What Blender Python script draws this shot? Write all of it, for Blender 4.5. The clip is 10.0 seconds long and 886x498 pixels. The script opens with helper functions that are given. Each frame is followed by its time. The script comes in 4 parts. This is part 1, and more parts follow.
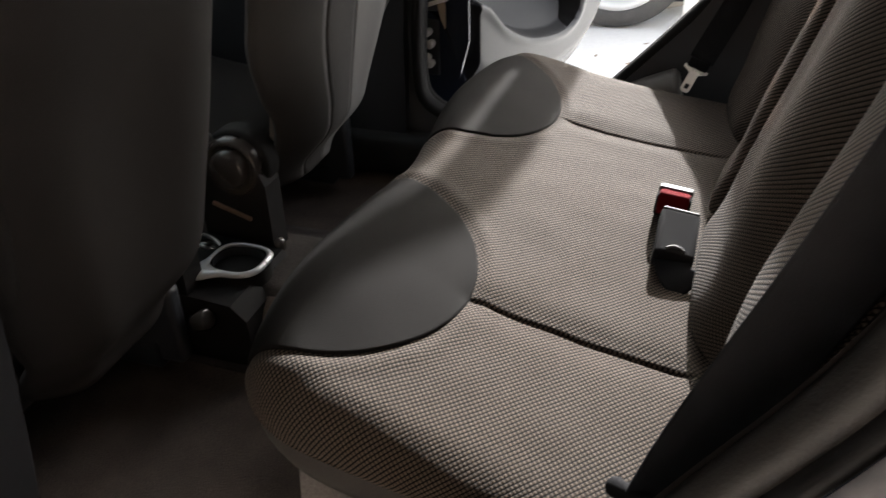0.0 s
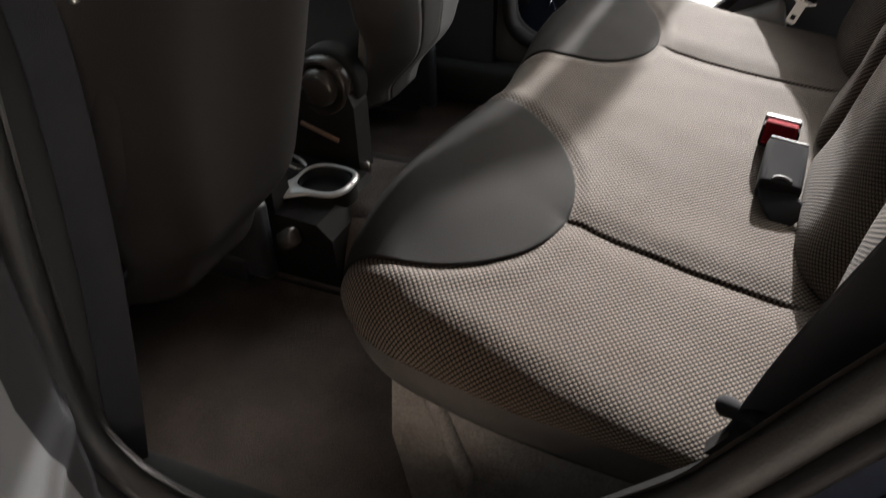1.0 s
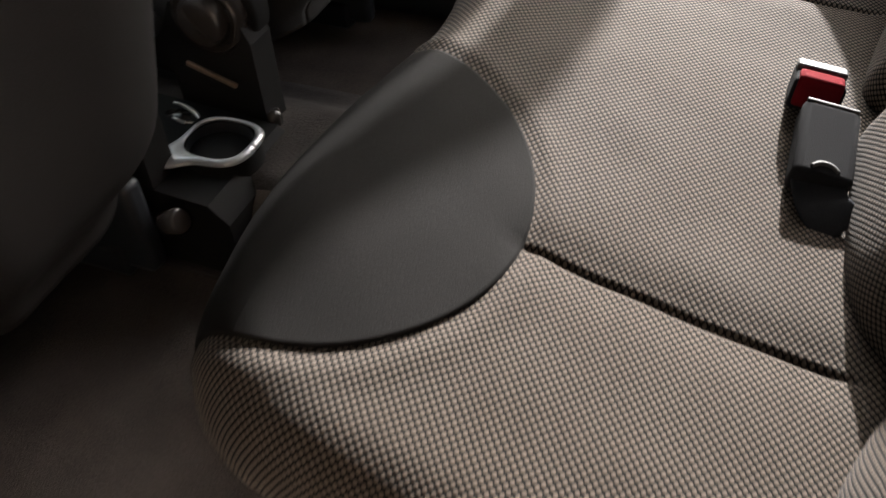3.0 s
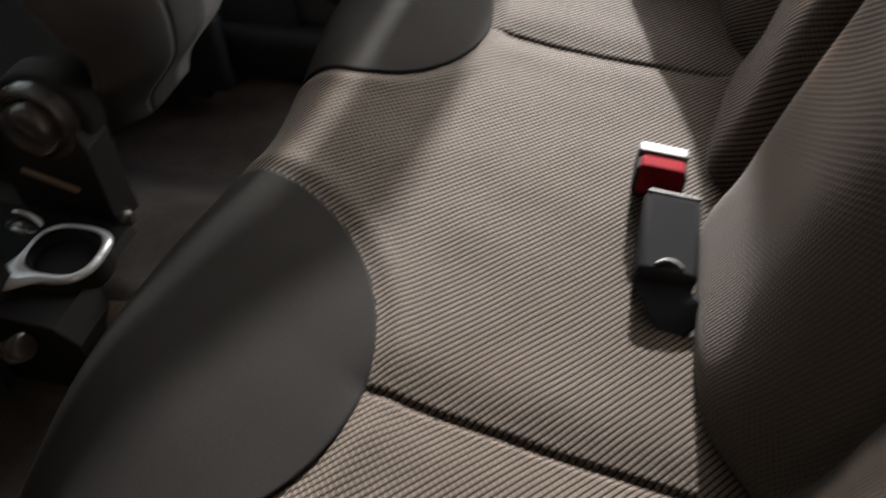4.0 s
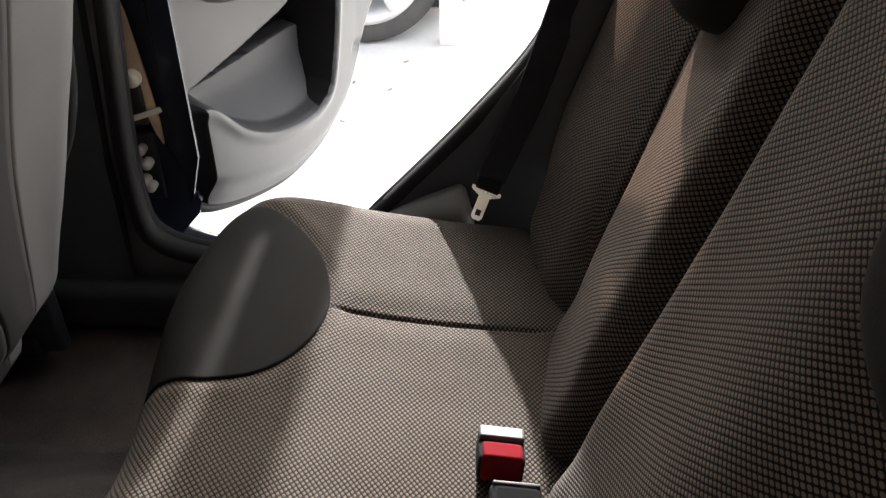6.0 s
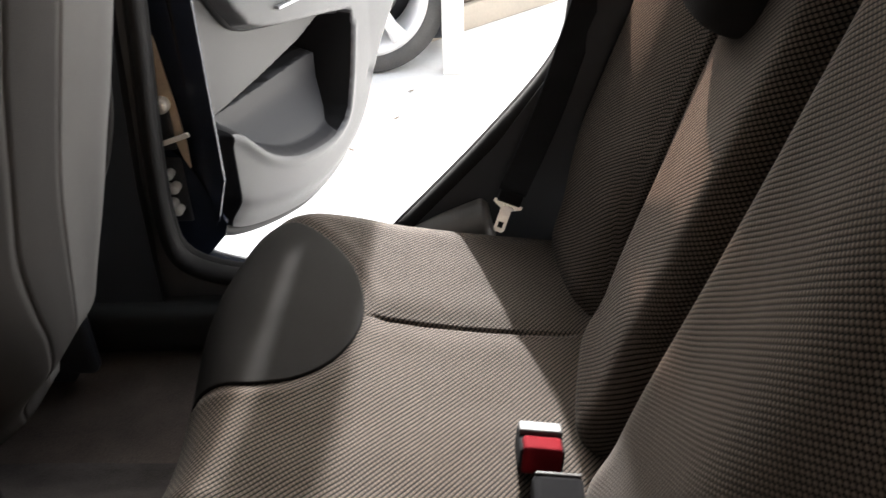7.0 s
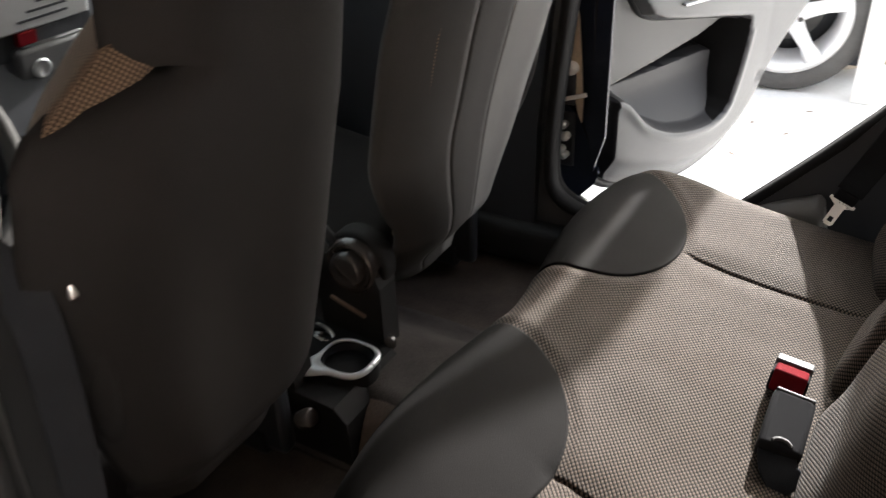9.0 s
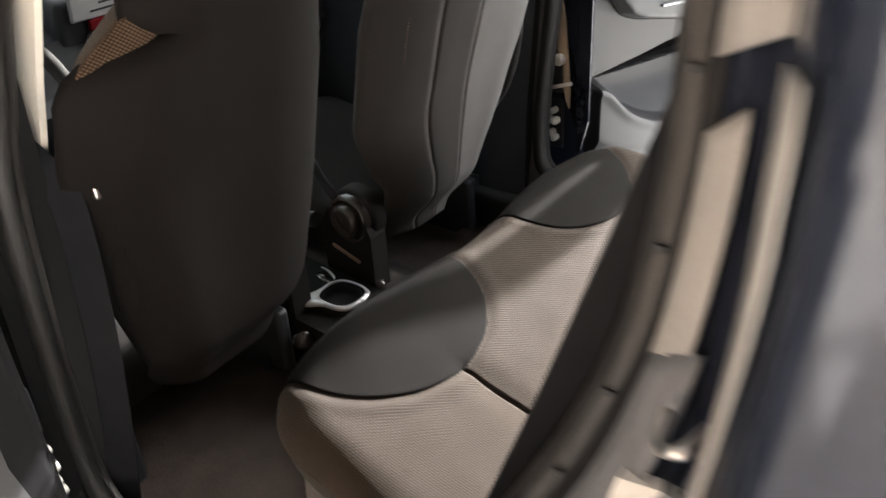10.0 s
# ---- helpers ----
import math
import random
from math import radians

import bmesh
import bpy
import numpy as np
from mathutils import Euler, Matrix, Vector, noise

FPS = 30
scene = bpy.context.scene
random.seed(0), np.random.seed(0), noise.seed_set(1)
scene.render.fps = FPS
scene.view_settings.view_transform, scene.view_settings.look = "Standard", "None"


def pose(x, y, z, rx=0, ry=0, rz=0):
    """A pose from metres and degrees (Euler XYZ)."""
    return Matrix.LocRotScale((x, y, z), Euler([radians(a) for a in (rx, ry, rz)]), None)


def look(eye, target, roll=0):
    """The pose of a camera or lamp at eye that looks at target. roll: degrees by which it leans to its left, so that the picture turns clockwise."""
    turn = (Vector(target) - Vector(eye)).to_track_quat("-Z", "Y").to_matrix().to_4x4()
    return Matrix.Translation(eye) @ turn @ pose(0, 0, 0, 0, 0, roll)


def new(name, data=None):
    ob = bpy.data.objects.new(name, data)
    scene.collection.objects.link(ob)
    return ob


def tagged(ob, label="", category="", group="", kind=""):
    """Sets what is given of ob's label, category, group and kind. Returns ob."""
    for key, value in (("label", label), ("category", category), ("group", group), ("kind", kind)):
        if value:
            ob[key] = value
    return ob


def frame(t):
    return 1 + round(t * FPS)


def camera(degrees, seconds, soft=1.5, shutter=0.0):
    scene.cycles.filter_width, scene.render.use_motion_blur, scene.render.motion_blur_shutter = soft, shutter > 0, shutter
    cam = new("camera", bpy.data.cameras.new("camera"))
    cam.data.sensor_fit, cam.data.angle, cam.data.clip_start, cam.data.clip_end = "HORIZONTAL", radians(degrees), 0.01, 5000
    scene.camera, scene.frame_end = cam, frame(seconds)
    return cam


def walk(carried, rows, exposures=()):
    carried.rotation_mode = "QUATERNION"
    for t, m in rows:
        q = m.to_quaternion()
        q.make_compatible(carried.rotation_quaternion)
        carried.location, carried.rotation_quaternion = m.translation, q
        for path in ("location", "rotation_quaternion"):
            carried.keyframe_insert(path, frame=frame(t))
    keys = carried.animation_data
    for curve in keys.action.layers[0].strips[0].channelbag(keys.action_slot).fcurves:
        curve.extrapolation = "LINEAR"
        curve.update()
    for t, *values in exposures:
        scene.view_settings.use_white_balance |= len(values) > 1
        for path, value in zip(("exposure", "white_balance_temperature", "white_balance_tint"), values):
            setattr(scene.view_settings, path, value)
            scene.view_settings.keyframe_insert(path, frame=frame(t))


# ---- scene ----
cam = camera(55.8, 10.0, 1.2, 0.6)
PATH = [
    (0, (0.033, -0.991, 1.141), (-0.531, 0.603, 0.073), -1.9),
    (0.5, (0.012, -0.997, 1.127), (-0.623, 0.544, 0.022), -2.2),
    (1, (-0.002, -1.012, 1.108), (-0.68, 0.463, -0.061), -2.4),
    (1.5, (0.004, -0.976, 1.085), (-0.687, 0.432, -0.156), -2.9),
    (2, (0.009, -0.908, 1.078), (-0.664, 0.449, -0.228), -3.3),
    (2.2, (0.0, -0.875, 1.073), (-0.662, 0.463, -0.258), -3.6),
    (3.3, (-0.082, -0.657, 1.033), (-0.619, 0.665, -0.368), -3.5),
    (3.5, (-0.063, -0.638, 1.04), (-0.59, 0.707, -0.344), -4.0),
    (4, (-0.036, -0.596, 1.086), (-0.422, 0.782, -0.31), -3.3),
    (4.5, (-0.012, -0.566, 1.158), (-0.263, 0.866, -0.215), -2.1),
    (5, (-0.008, -0.557, 1.203), (-0.162, 0.964, -0.086), -0.8),
    (5.5, (-0.032, -0.538, 1.222), (-0.112, 1.059, 0.022), 0.1),
    (5.7, (-0.037, -0.53, 1.239), (-0.095, 1.082, 0.057), 0.4),
    (6.8, (-0.057, -0.556, 1.237), (-0.102, 1.115, 0.139), -1.5),
    (7, (-0.078, -0.579, 1.234), (-0.124, 1.097, 0.143), -1.5),
    (7.5, (-0.116, -0.623, 1.227), (-0.226, 1.054, 0.143), -1.2),
    (8, (-0.099, -0.714, 1.245), (-0.473, 0.935, 0.176), -1.5),
    (8.5, (-0.032, -0.803, 1.269), (-0.703, 0.757, 0.213), -1.9),
    (9, (0.045, -0.875, 1.293), (-0.832, 0.584, 0.243), -2.4),
    (9.5, (0.174, -0.973, 1.33), (-0.807, 0.423, 0.287), -2.8),
    (10, (0.348, -1.001, 1.339), (-0.693, 0.361, 0.309), -3.3),
]
# the clip's own exposure drifts a little along the way
EXPOSURE = [(0.0, 2.62), (0.5, 2.68), (2.0, 2.97), (3.5, 2.78), (4.0, 2.76), (4.5, 2.84), (5.0, 2.57), (5.5, 2.69), (7.0, 2.95), (8.5, 2.70), (9.0, 2.98), (9.4, 3.14), (10.0, 3.24)]
walk(cam, [(t, look(eye, target, roll)) for t, eye, target, roll in PATH], EXPOSURE)


# ---- world, sun, exposure ----
world = bpy.data.worlds.new("daylight")
scene.world = world
world.use_nodes = True
SUN_AZ, SUN_EL = radians(89.15), radians(24.0)      # azimuth from +x towards +y
wn = world.node_tree.nodes
sky = wn.new("ShaderNodeTexSky")
sky.sky_type, sky.sun_disc = "NISHITA", False
sky.dust_density, sky.ozone_density = 5.0, 0.5
sky.sun_elevation, sky.sun_rotation = SUN_EL, radians(90) - SUN_AZ
wn["Background"].inputs["Strength"].default_value = 0.135
haze = wn.new("ShaderNodeHueSaturation")
haze.inputs["Saturation"].default_value = 0.3
world.node_tree.links.new(sky.outputs[0], haze.inputs["Color"])
world.node_tree.links.new(haze.outputs[0], wn["Background"].inputs["Color"])

sun = new("sun", bpy.data.lights.new("sun", "SUN"))
sun.data.energy, sun.data.angle, sun.data.color = 3.4, radians(1.0), (1.0, 0.975, 0.95)
sun.matrix_world = look((5 * math.cos(SUN_AZ), 5 * math.sin(SUN_AZ), 5 * math.tan(SUN_EL)), (0, 0, 0))


# ---- materials ----
def shader(name, rough=0.6, metal=0.0, spec=0.5):
    m = bpy.data.materials.new(name)
    m.use_nodes = True
    b = m.node_tree.nodes["Principled BSDF"]
    b.inputs["Roughness"].default_value = rough
    b.inputs["Metallic"].default_value = metal
    b.inputs["Specular IOR Level"].default_value = spec
    return m, m.node_tree.nodes, m.node_tree.links, b


def math_node(n, l, op, a, b=None, c=None):
    q = n.new("ShaderNodeMath")
    q.operation = op
    for i, v in enumerate((a, b, c)):
        if v is None:
            continue
        if isinstance(v, (int, float)):
            q.inputs[i].default_value = v
        else:
            l.new(v, q.inputs[i])
    return q.outputs[0]


def noise_node(n, l, scale, detail=4.0, rough=0.55, vec=None):
    q = n.new("ShaderNodeTexNoise")
    q.inputs["Scale"].default_value = scale
    q.inputs["Detail"].default_value = detail
    q.inputs["Roughness"].default_value = rough
    if vec is None:
        c = n.new("ShaderNodeTexCoord")
        vec = c.outputs["Object"]
    l.new(vec, q.inputs["Vector"])
    return q.outputs["Fac"]


def ramp(n, l, fac, stops):
    q = n.new("ShaderNodeValToRGB")
    e = q.color_ramp.elements
    while len(e) < len(stops):
        e.new(0.5)
    for k, (p, col) in zip(e, stops):
        k.position, k.color = p, (*col, 1)
    l.new(fac, q.inputs["Fac"])
    return q.outputs["Color"]


def bump(n, l, b, height, strength, dist):
    q = n.new("ShaderNodeBump")
    q.inputs["Strength"].default_value = strength
    q.inputs["Distance"].default_value = dist
    l.new(height, q.inputs["Height"])
    l.new(q.outputs[0], b.inputs["Normal"])


def mottled(name, col, var=0.25, rough=0.6, scale=9.0, grain=260.0, grain_h=0.0004, metal=0.0, spec=0.5, rough_var=0.1):
    """A plain surface with large soft stains, fine grain and slightly uneven gloss."""
    m, n, l, b = shader(name, rough, metal, spec)
    big = noise_node(n, l, scale, 5)
    fine = noise_node(n, l, grain, 3)
    mix = math_node(n, l, "ADD", math_node(n, l, "MULTIPLY", big, 0.65), math_node(n, l, "MULTIPLY", fine, 0.35))
    lo = [c * (1 - var) for c in col]
    hi = [min(1, c * (1 + var)) for c in col]
    l.new(ramp(n, l, mix, [(0.3, lo), (0.7, hi)]), b.inputs["Base Color"])
    l.new(math_node(n, l, "MULTIPLY_ADD", big, 2 * rough_var, rough - rough_var), b.inputs["Roughness"])
    if grain_h:
        bump(n, l, b, fine, 0.6, grain_h)
    return m


def mesh_cloth(name, light, dark, pitch=0.0046):
    """Open spacer cloth: pale rounded cells on a dark ground, in rows; the map is in metres."""
    m, n, l, b = shader(name, 0.9, 0, 0.12)
    uv = n.new("ShaderNodeUVMap")
    sep = n.new("ShaderNodeSeparateXYZ")
    warp = n.new("ShaderNodeTexNoise")
    warp.inputs["Scale"].default_value = 14
    l.new(uv.outputs[0], warp.inputs["Vector"])
    add = n.new("ShaderNodeVectorMath")
    add.operation = "MULTIPLY_ADD"
    l.new(warp.outputs["Color"], add.inputs[0])
    add.inputs[1].default_value = (0.002, 0.002, 0)
    l.new(uv.outputs[0], add.inputs[2])
    l.new(add.outputs[0], sep.inputs[0])
    # two families of oblique gaps part the cells
    cell = None
    for way in (1, -1):
        ph = math_node(n, l, "ADD", math_node(n, l, "MULTIPLY", sep.outputs[0], 2 * math.pi / (pitch * 1.26)), math_node(n, l, "MULTIPLY", sep.outputs[1], way * 2 * math.pi / (pitch * 1.54)))
        w = math_node(n, l, "POWER", math_node(n, l, "MULTIPLY_ADD", math_node(n, l, "COSINE", ph), 0.4999, 0.5001), 0.47)
        cell = w if cell is None else math_node(n, l, "MULTIPLY", cell, w)
    soft = noise_node(n, l, 5, 4)
    fuzz = noise_node(n, l, 900, 2)
    tone = math_node(n, l, "ADD", cell, math_node(n, l, "MULTIPLY_ADD", fuzz, 0.2, -0.1))
    col = ramp(n, l, tone, [(0.29, dark), (0.54, light)])
    stain = ramp(n, l, soft, [(0.32, (0.90, 0.83, 0.77)), (0.68, (1.07, 1.06, 1.05))])
    mul = n.new("ShaderNodeMix")
    mul.data_type, mul.blend_type = "RGBA", "MULTIPLY"
    mul.inputs["Factor"].default_value = 1
    l.new(col, mul.inputs[6])
    l.new(stain, mul.inputs[7])
    l.new(mul.outputs[2], b.inputs["Base Color"])
    b.inputs["Sheen Weight"].default_value = 0.03
    bump(n, l, b, cell, 0.5, 0.0011)
    return m


def glass_mat(name, tint, rough=0.0):
    m, n, l, b = shader(name, rough)
    n.remove(b)
    out = n["Material Output"]
    tr, gl, mx, fr = n.new("ShaderNodeBsdfTransparent"), n.new("ShaderNodeBsdfGlossy"), n.new("ShaderNodeMixShader"), n.new("ShaderNodeFresnel")
    tr.inputs["Color"].default_value = (*tint, 1)
    gl.inputs["Roughness"].default_value = 0.02
    fr.inputs["IOR"].default_value = 1.5
    l.new(fr.outputs[0], mx.inputs[0])
    l.new(tr.outputs[0], mx.inputs[1])
    l.new(gl.outputs[0], mx.inputs[2])
    l.new(mx.outputs[0], out.inputs["Surface"])
    return m


CLOTH = mesh_cloth("beige_mesh_cloth", (0.084, 0.0690, 0.0575), (0.0045, 0.0041, 0.0038))
CLOTH_BROWN = mesh_cloth("brown_mesh_cloth", (0.135, 0.092, 0.064), (0.026, 0.017, 0.012), 0.0042)
OVAL = mottled("charcoal_knit", (0.0084, 0.0078, 0.0075), 0.2, 0.9, 6, 700, 0.0005, spec=0.06)
# One seat cloth twice: darker near copy, lighter far copy, shade put in colour.
SEATBACK = mottled("shaded_seat_cloth", (0.0130, 0.0117, 0.0115), 0.25, 0.9, 5, 600, 0.0006, spec=0.08)
SEATGREY = mottled("lit_seat_cloth", (0.032, 0.0304, 0.030), 0.2, 0.9, 5, 600, 0.0006, spec=0.1)
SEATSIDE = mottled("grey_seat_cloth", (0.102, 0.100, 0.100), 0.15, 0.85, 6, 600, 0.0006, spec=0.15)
SKIRT = mottled("grey_skirt_cloth", (0.048, 0.046, 0.0445), 0.3, 0.9, 8, 500, 0.0006, spec=0.1)
CARPET = mottled("dark_carpet", (0.072, 0.058, 0.051), 0.6, 0.97, 6, 420, 0.003, spec=0.1)
CARPET_GREY = mottled("grey_carpet", (0.040, 0.035, 0.033), 0.5, 0.95, 14, 300, 0.004, spec=0.1)
BASEGREY = mottled("grey_base_carpet", (0.125, 0.120, 0.117), 0.5, 0.95, 14, 300, 0.004, spec=0.1)
BLACK = mottled("black_plastic", (0.017, 0.019, 0.0235), 0.2, 0.5, 10, 800, 0.0003, spec=0.4)
BLACKGLOSS = mottled("shiny_black_plastic", (0.024, 0.020, 0.018), 0.2, 0.24, 10, 500, 0.0)
HOUSING = mottled("satin_grey_plastic", (0.15, 0.146, 0.14), 0.2, 0.42, 12, 600, 0.0003, spec=0.5)
RUBBER = mottled("rubber_seal", (0.0095, 0.0095, 0.0105), 0.2, 0.5, 14, 300, 0.0005, spec=0.2)
TRIM = mottled("grey_seal_cloth", (0.017, 0.0162, 0.016), 0.5, 0.5, 30, 420, 0.0006, spec=0.5)
PAINT = mottled("midnight_paint", (0.020, 0.025, 0.040), 0.15, 0.07, 6, 100, 0.0, metal=0.15, spec=0.5, rough_var=0.04)
# Even jamb tones; the pale one also colours in a reflection on the wing.
PALE_STRIP = mottled("pale_strip_tone", (0.33, 0.322, 0.308), 0.16, 0.4, 8, 200, 0.0002)
GREY_STRIP = mottled("grey_strip_tone", (0.145, 0.150, 0.165), 0.2, 0.45, 9, 200, 0.0002)
DOORGREY = mottled("grey_door_plastic", (0.064, 0.065, 0.068), 0.1, 0.45, 5, 900, 0.0004)
DOORINSERT = mottled("grey_door_vinyl", (0.047, 0.0465, 0.046), 0.12, 0.55, 5, 500, 0.0005)
POCKET = mottled("darkened_plastic", (0.012, 0.012, 0.0125), 0.15, 0.6, 6, 700, 0.0004, spec=0.2)
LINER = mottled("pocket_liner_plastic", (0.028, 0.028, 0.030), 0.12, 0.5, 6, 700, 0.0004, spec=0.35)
SILVER = mottled("silver_plastic", (0.42, 0.43, 0.44), 0.1, 0.32, 9, 900, 0.0, metal=0.5)
STEEL = mottled("polished_steel", (0.78, 0.76, 0.73), 0.10, 0.30, 20, 400, 0.0, metal=1.0)
RED = mottled("red_plastic", (0.095, 0.005, 0.008), 0.15, 0.9, 20, 400, 0.0, spec=0.03)
BUCKLE = mottled("buckle_plastic", (0.011, 0.011, 0.012), 0.15, 0.95, 20, 900, 0.0003, spec=0.06)
CAPGREY = mottled("pale_buckle_cap", (0.05, 0.049, 0.048), 0.25, 0.6, 40, 500, 0.0, spec=0.4)
WEBBING = mottled("belt_webbing", (0.018, 0.0188, 0.0215), 0.2, 0.85, 20, 700, 0.0006, spec=0.04)
LINING = mottled("pale_roof_lining", (0.50, 0.49, 0.47), 0.08, 0.9, 6, 600, 0.0004)
CREAM = mottled("cream_pillar_plastic", (0.80, 0.775, 0.70), 0.05, 0.5, 6, 500, 0.0002)
# Whitened base colour stands in for sun glare on bolts and strap.
ZINC = mottled("whitened_zinc", (0.86, 0.84, 0.79), 0.08, 0.35, 30, 300, 0.0, metal=0.25)
CONCRETE = mottled("pale_concrete", (0.88, 0.865, 0.835), 0.08, 0.85, 0.7, 40, 0.002)
WALLPAINT = mottled("beige_wall_paint", (0.50, 0.44, 0.36), 0.12, 0.8, 1.2, 60, 0.001)
BROWNWALL = mottled("brown_wall_render", (0.26, 0.20, 0.155), 0.5, 0.85, 1.1, 60, 0.001)
KERB = mottled("brown_kerb", (0.10, 0.075, 0.055), 0.2, 0.85, 3, 60, 0.001)
WHITE = mottled("white_paint", (0.78, 0.77, 0.74), 0.06, 0.6, 2, 60, 0.001)
TYRE = mottled("tyre_rubber", (0.075, 0.073, 0.07), 0.3, 0.8, 12, 120, 0.001)
ALLOY = mottled("alloy_wheel", (0.78, 0.78, 0.78), 0.06, 0.4, 10, 200, 0.0, metal=0.15)
BLUE = mottled("blue_cap", (0.02, 0.05, 0.30), 0.1, 0.3, 20, 200, 0.0)
ROOFING = mottled("dark_roof_sheet", (0.15, 0.14, 0.13), 0.2, 0.8, 2, 60, 0.001)
LEAF = mottled("dry_leaf", (0.36, 0.28, 0.2), 0.4, 0.8, 30, 200, 0.0)
HINGEBLACK = mottled("deep_black_plastic", (0.0075, 0.0070, 0.0070), 0.2, 0.75, 12, 500, 0.0002, spec=0.12)
BROWNTRIM = mottled("worn_bronze_strip", (0.20, 0.13, 0.09), 0.2, 0.35, 30, 400, 0.0, metal=0.4)
BOOT = mottled("beige_sealer", (0.45, 0.36, 0.26), 0.2, 0.6, 20, 200, 0.0)
CLEAR = glass_mat("clear_glass", (0.86, 0.9, 0.88))
WARMGLASS = glass_mat("brown_tinted_glass", (0.70, 0.59, 0.52))
TINTED = glass_mat("tinted_glass", (0.80, 0.77, 0.72))


# ---- builders ----
def smooth_all(bm):
    for f in bm.faces:
        f.smooth = True


def part(name, bm, material, parent=None, label="", flat=False):
    me = bpy.data.meshes.new(name)
    bmesh.ops.recalc_face_normals(bm, faces=bm.faces[:]) if not flat else None
    bm.to_mesh(me)
    bm.free()
    me.materials.append(material)
    ob = new(name, me)
    if parent is not None:
        ob.parent = parent
    if label:
        ob["label"] = label
    return ob


def thing(name, label, category, group="", kind="", at=(0, 0, 0)):
    e = new(name)
    e.empty_display_size = 0.1
    e.location = at
    return tagged(e, label, category, group, kind)


def box(size, at=(0, 0, 0), bevel=0.0, turn=None, seg=2, bm=None):
    own = bm is None
    bm = bmesh.new() if own else bm
    r = bmesh.ops.create_cube(bm, size=1.0)
    vs = r["verts"]
    bmesh.ops.scale(bm, vec=size, verts=vs)
    if bevel:
        es = list({e for v in vs for e in v.link_edges})
        out = bmesh.ops.bevel(bm, geom=es, offset=bevel, segments=seg, affect="EDGES", profile=0.6)
        vs = list({v for f in out["faces"] for v in f.verts} | {v for v in vs if v.is_valid})
        for f in out["faces"]:
            f.smooth = True
    m = Matrix.Translation(at) @ (turn if turn is not None else Matrix.Identity(4))
    bmesh.ops.transform(bm, matrix=m, verts=[v for v in vs if v.is_valid])
    return bm


def sheet(fn, us, vs, thick=0.0, keep=None, bm=None):
    """A surface fn(u, v) over the lines us x vs, mapped in (u, v) metres; thick gives it a back and a rim. keep(u, v) picks cells."""
    bm = bmesh.new() if bm is None else bm
    uvl = bm.loops.layers.uv.verify()
    P = [[Vector(fn(u, v)) for v in vs] for u in us]
    nu, nv = len(us), len(vs)

    def add(grid, flip):
        vv = {}
        for i in range(nu - 1):
            for j in range(nv - 1):
                if keep and not keep((us[i] + us[i + 1]) / 2, (vs[j] + vs[j + 1]) / 2):
                    continue
                ids = [(i, j), (i + 1, j), (i + 1, j + 1), (i, j + 1)]
                if flip:
                    ids.reverse()
                for q in ids:
                    if q not in vv:
                        vv[q] = bm.verts.new(grid[q[0]][q[1]])
                f = bm.faces.new([vv[q] for q in ids])
                f.smooth = True
                for lp, q in zip(f.loops, ids):
                    lp[uvl].uv = (us[q[0]], vs[q[1]])
        return vv

    top = add(P, False)
    if thick:
        Q = [[None] * nv for _ in range(nu)]
        for i in range(nu):
            for j in range(nv):
                a = P[min(i + 1, nu - 1)][j] - P[max(i - 1, 0)][j]
                b = P[i][min(j + 1, nv - 1)] - P[i][max(j - 1, 0)]
                nrm = a.cross(b)
                Q[i][j] = P[i][j] - nrm.normalized() * thick if nrm.length > 1e-12 else P[i][j].copy()
        low = add(Q, True)
        if not keep:
            ring = [(i, 0) for i in range(nu)] + [(nu - 1, j) for j in range(1, nv)] + [(i, nv - 1) for i in range(nu - 2, -1, -1)] + [(0, j) for j in range(nv - 2, 0, -1)]
            for a, b in zip(ring, ring[1:] + ring[:1]):
                try:
                    bm.faces.new([top[a], top[b], low[b], low[a]][::-1]).smooth = True
                except ValueError:
                    pass
    return bm


def map_by_length(bm, fn, us, vs):
    """Lay the map of a sheet fn over us x vs by true lengths along its lines, from its middle column."""
    P = [[Vector(fn(u, v)) for v in vs] for u in us]
    mid = len(vs) // 2
    key = {}
    U = [0.0] * len(vs)
    for i, u in enumerate(us):
        V = [0.0] * len(vs)
        for j in range(mid + 1, len(vs)):
            V[j] = V[j - 1] + (P[i][j] - P[i][j - 1]).length
        for j in range(mid - 1, -1, -1):
            V[j] = V[j + 1] - (P[i][j] - P[i][j + 1]).length
        for j, v in enumerate(vs):
            if i:
                U[j] += (P[i][j] - P[i - 1][j]).length
            key[(round(u, 5), round(v, 5))] = (U[j], V[j])
    uvl = bm.loops.layers.uv.verify()
    for f in bm.faces:
        for lp in f.loops:
            q = lp[uvl].uv
            q = key.get((round(q[0], 5), round(q[1], 5)))
            if q:
                lp[uvl].uv = q
    return bm


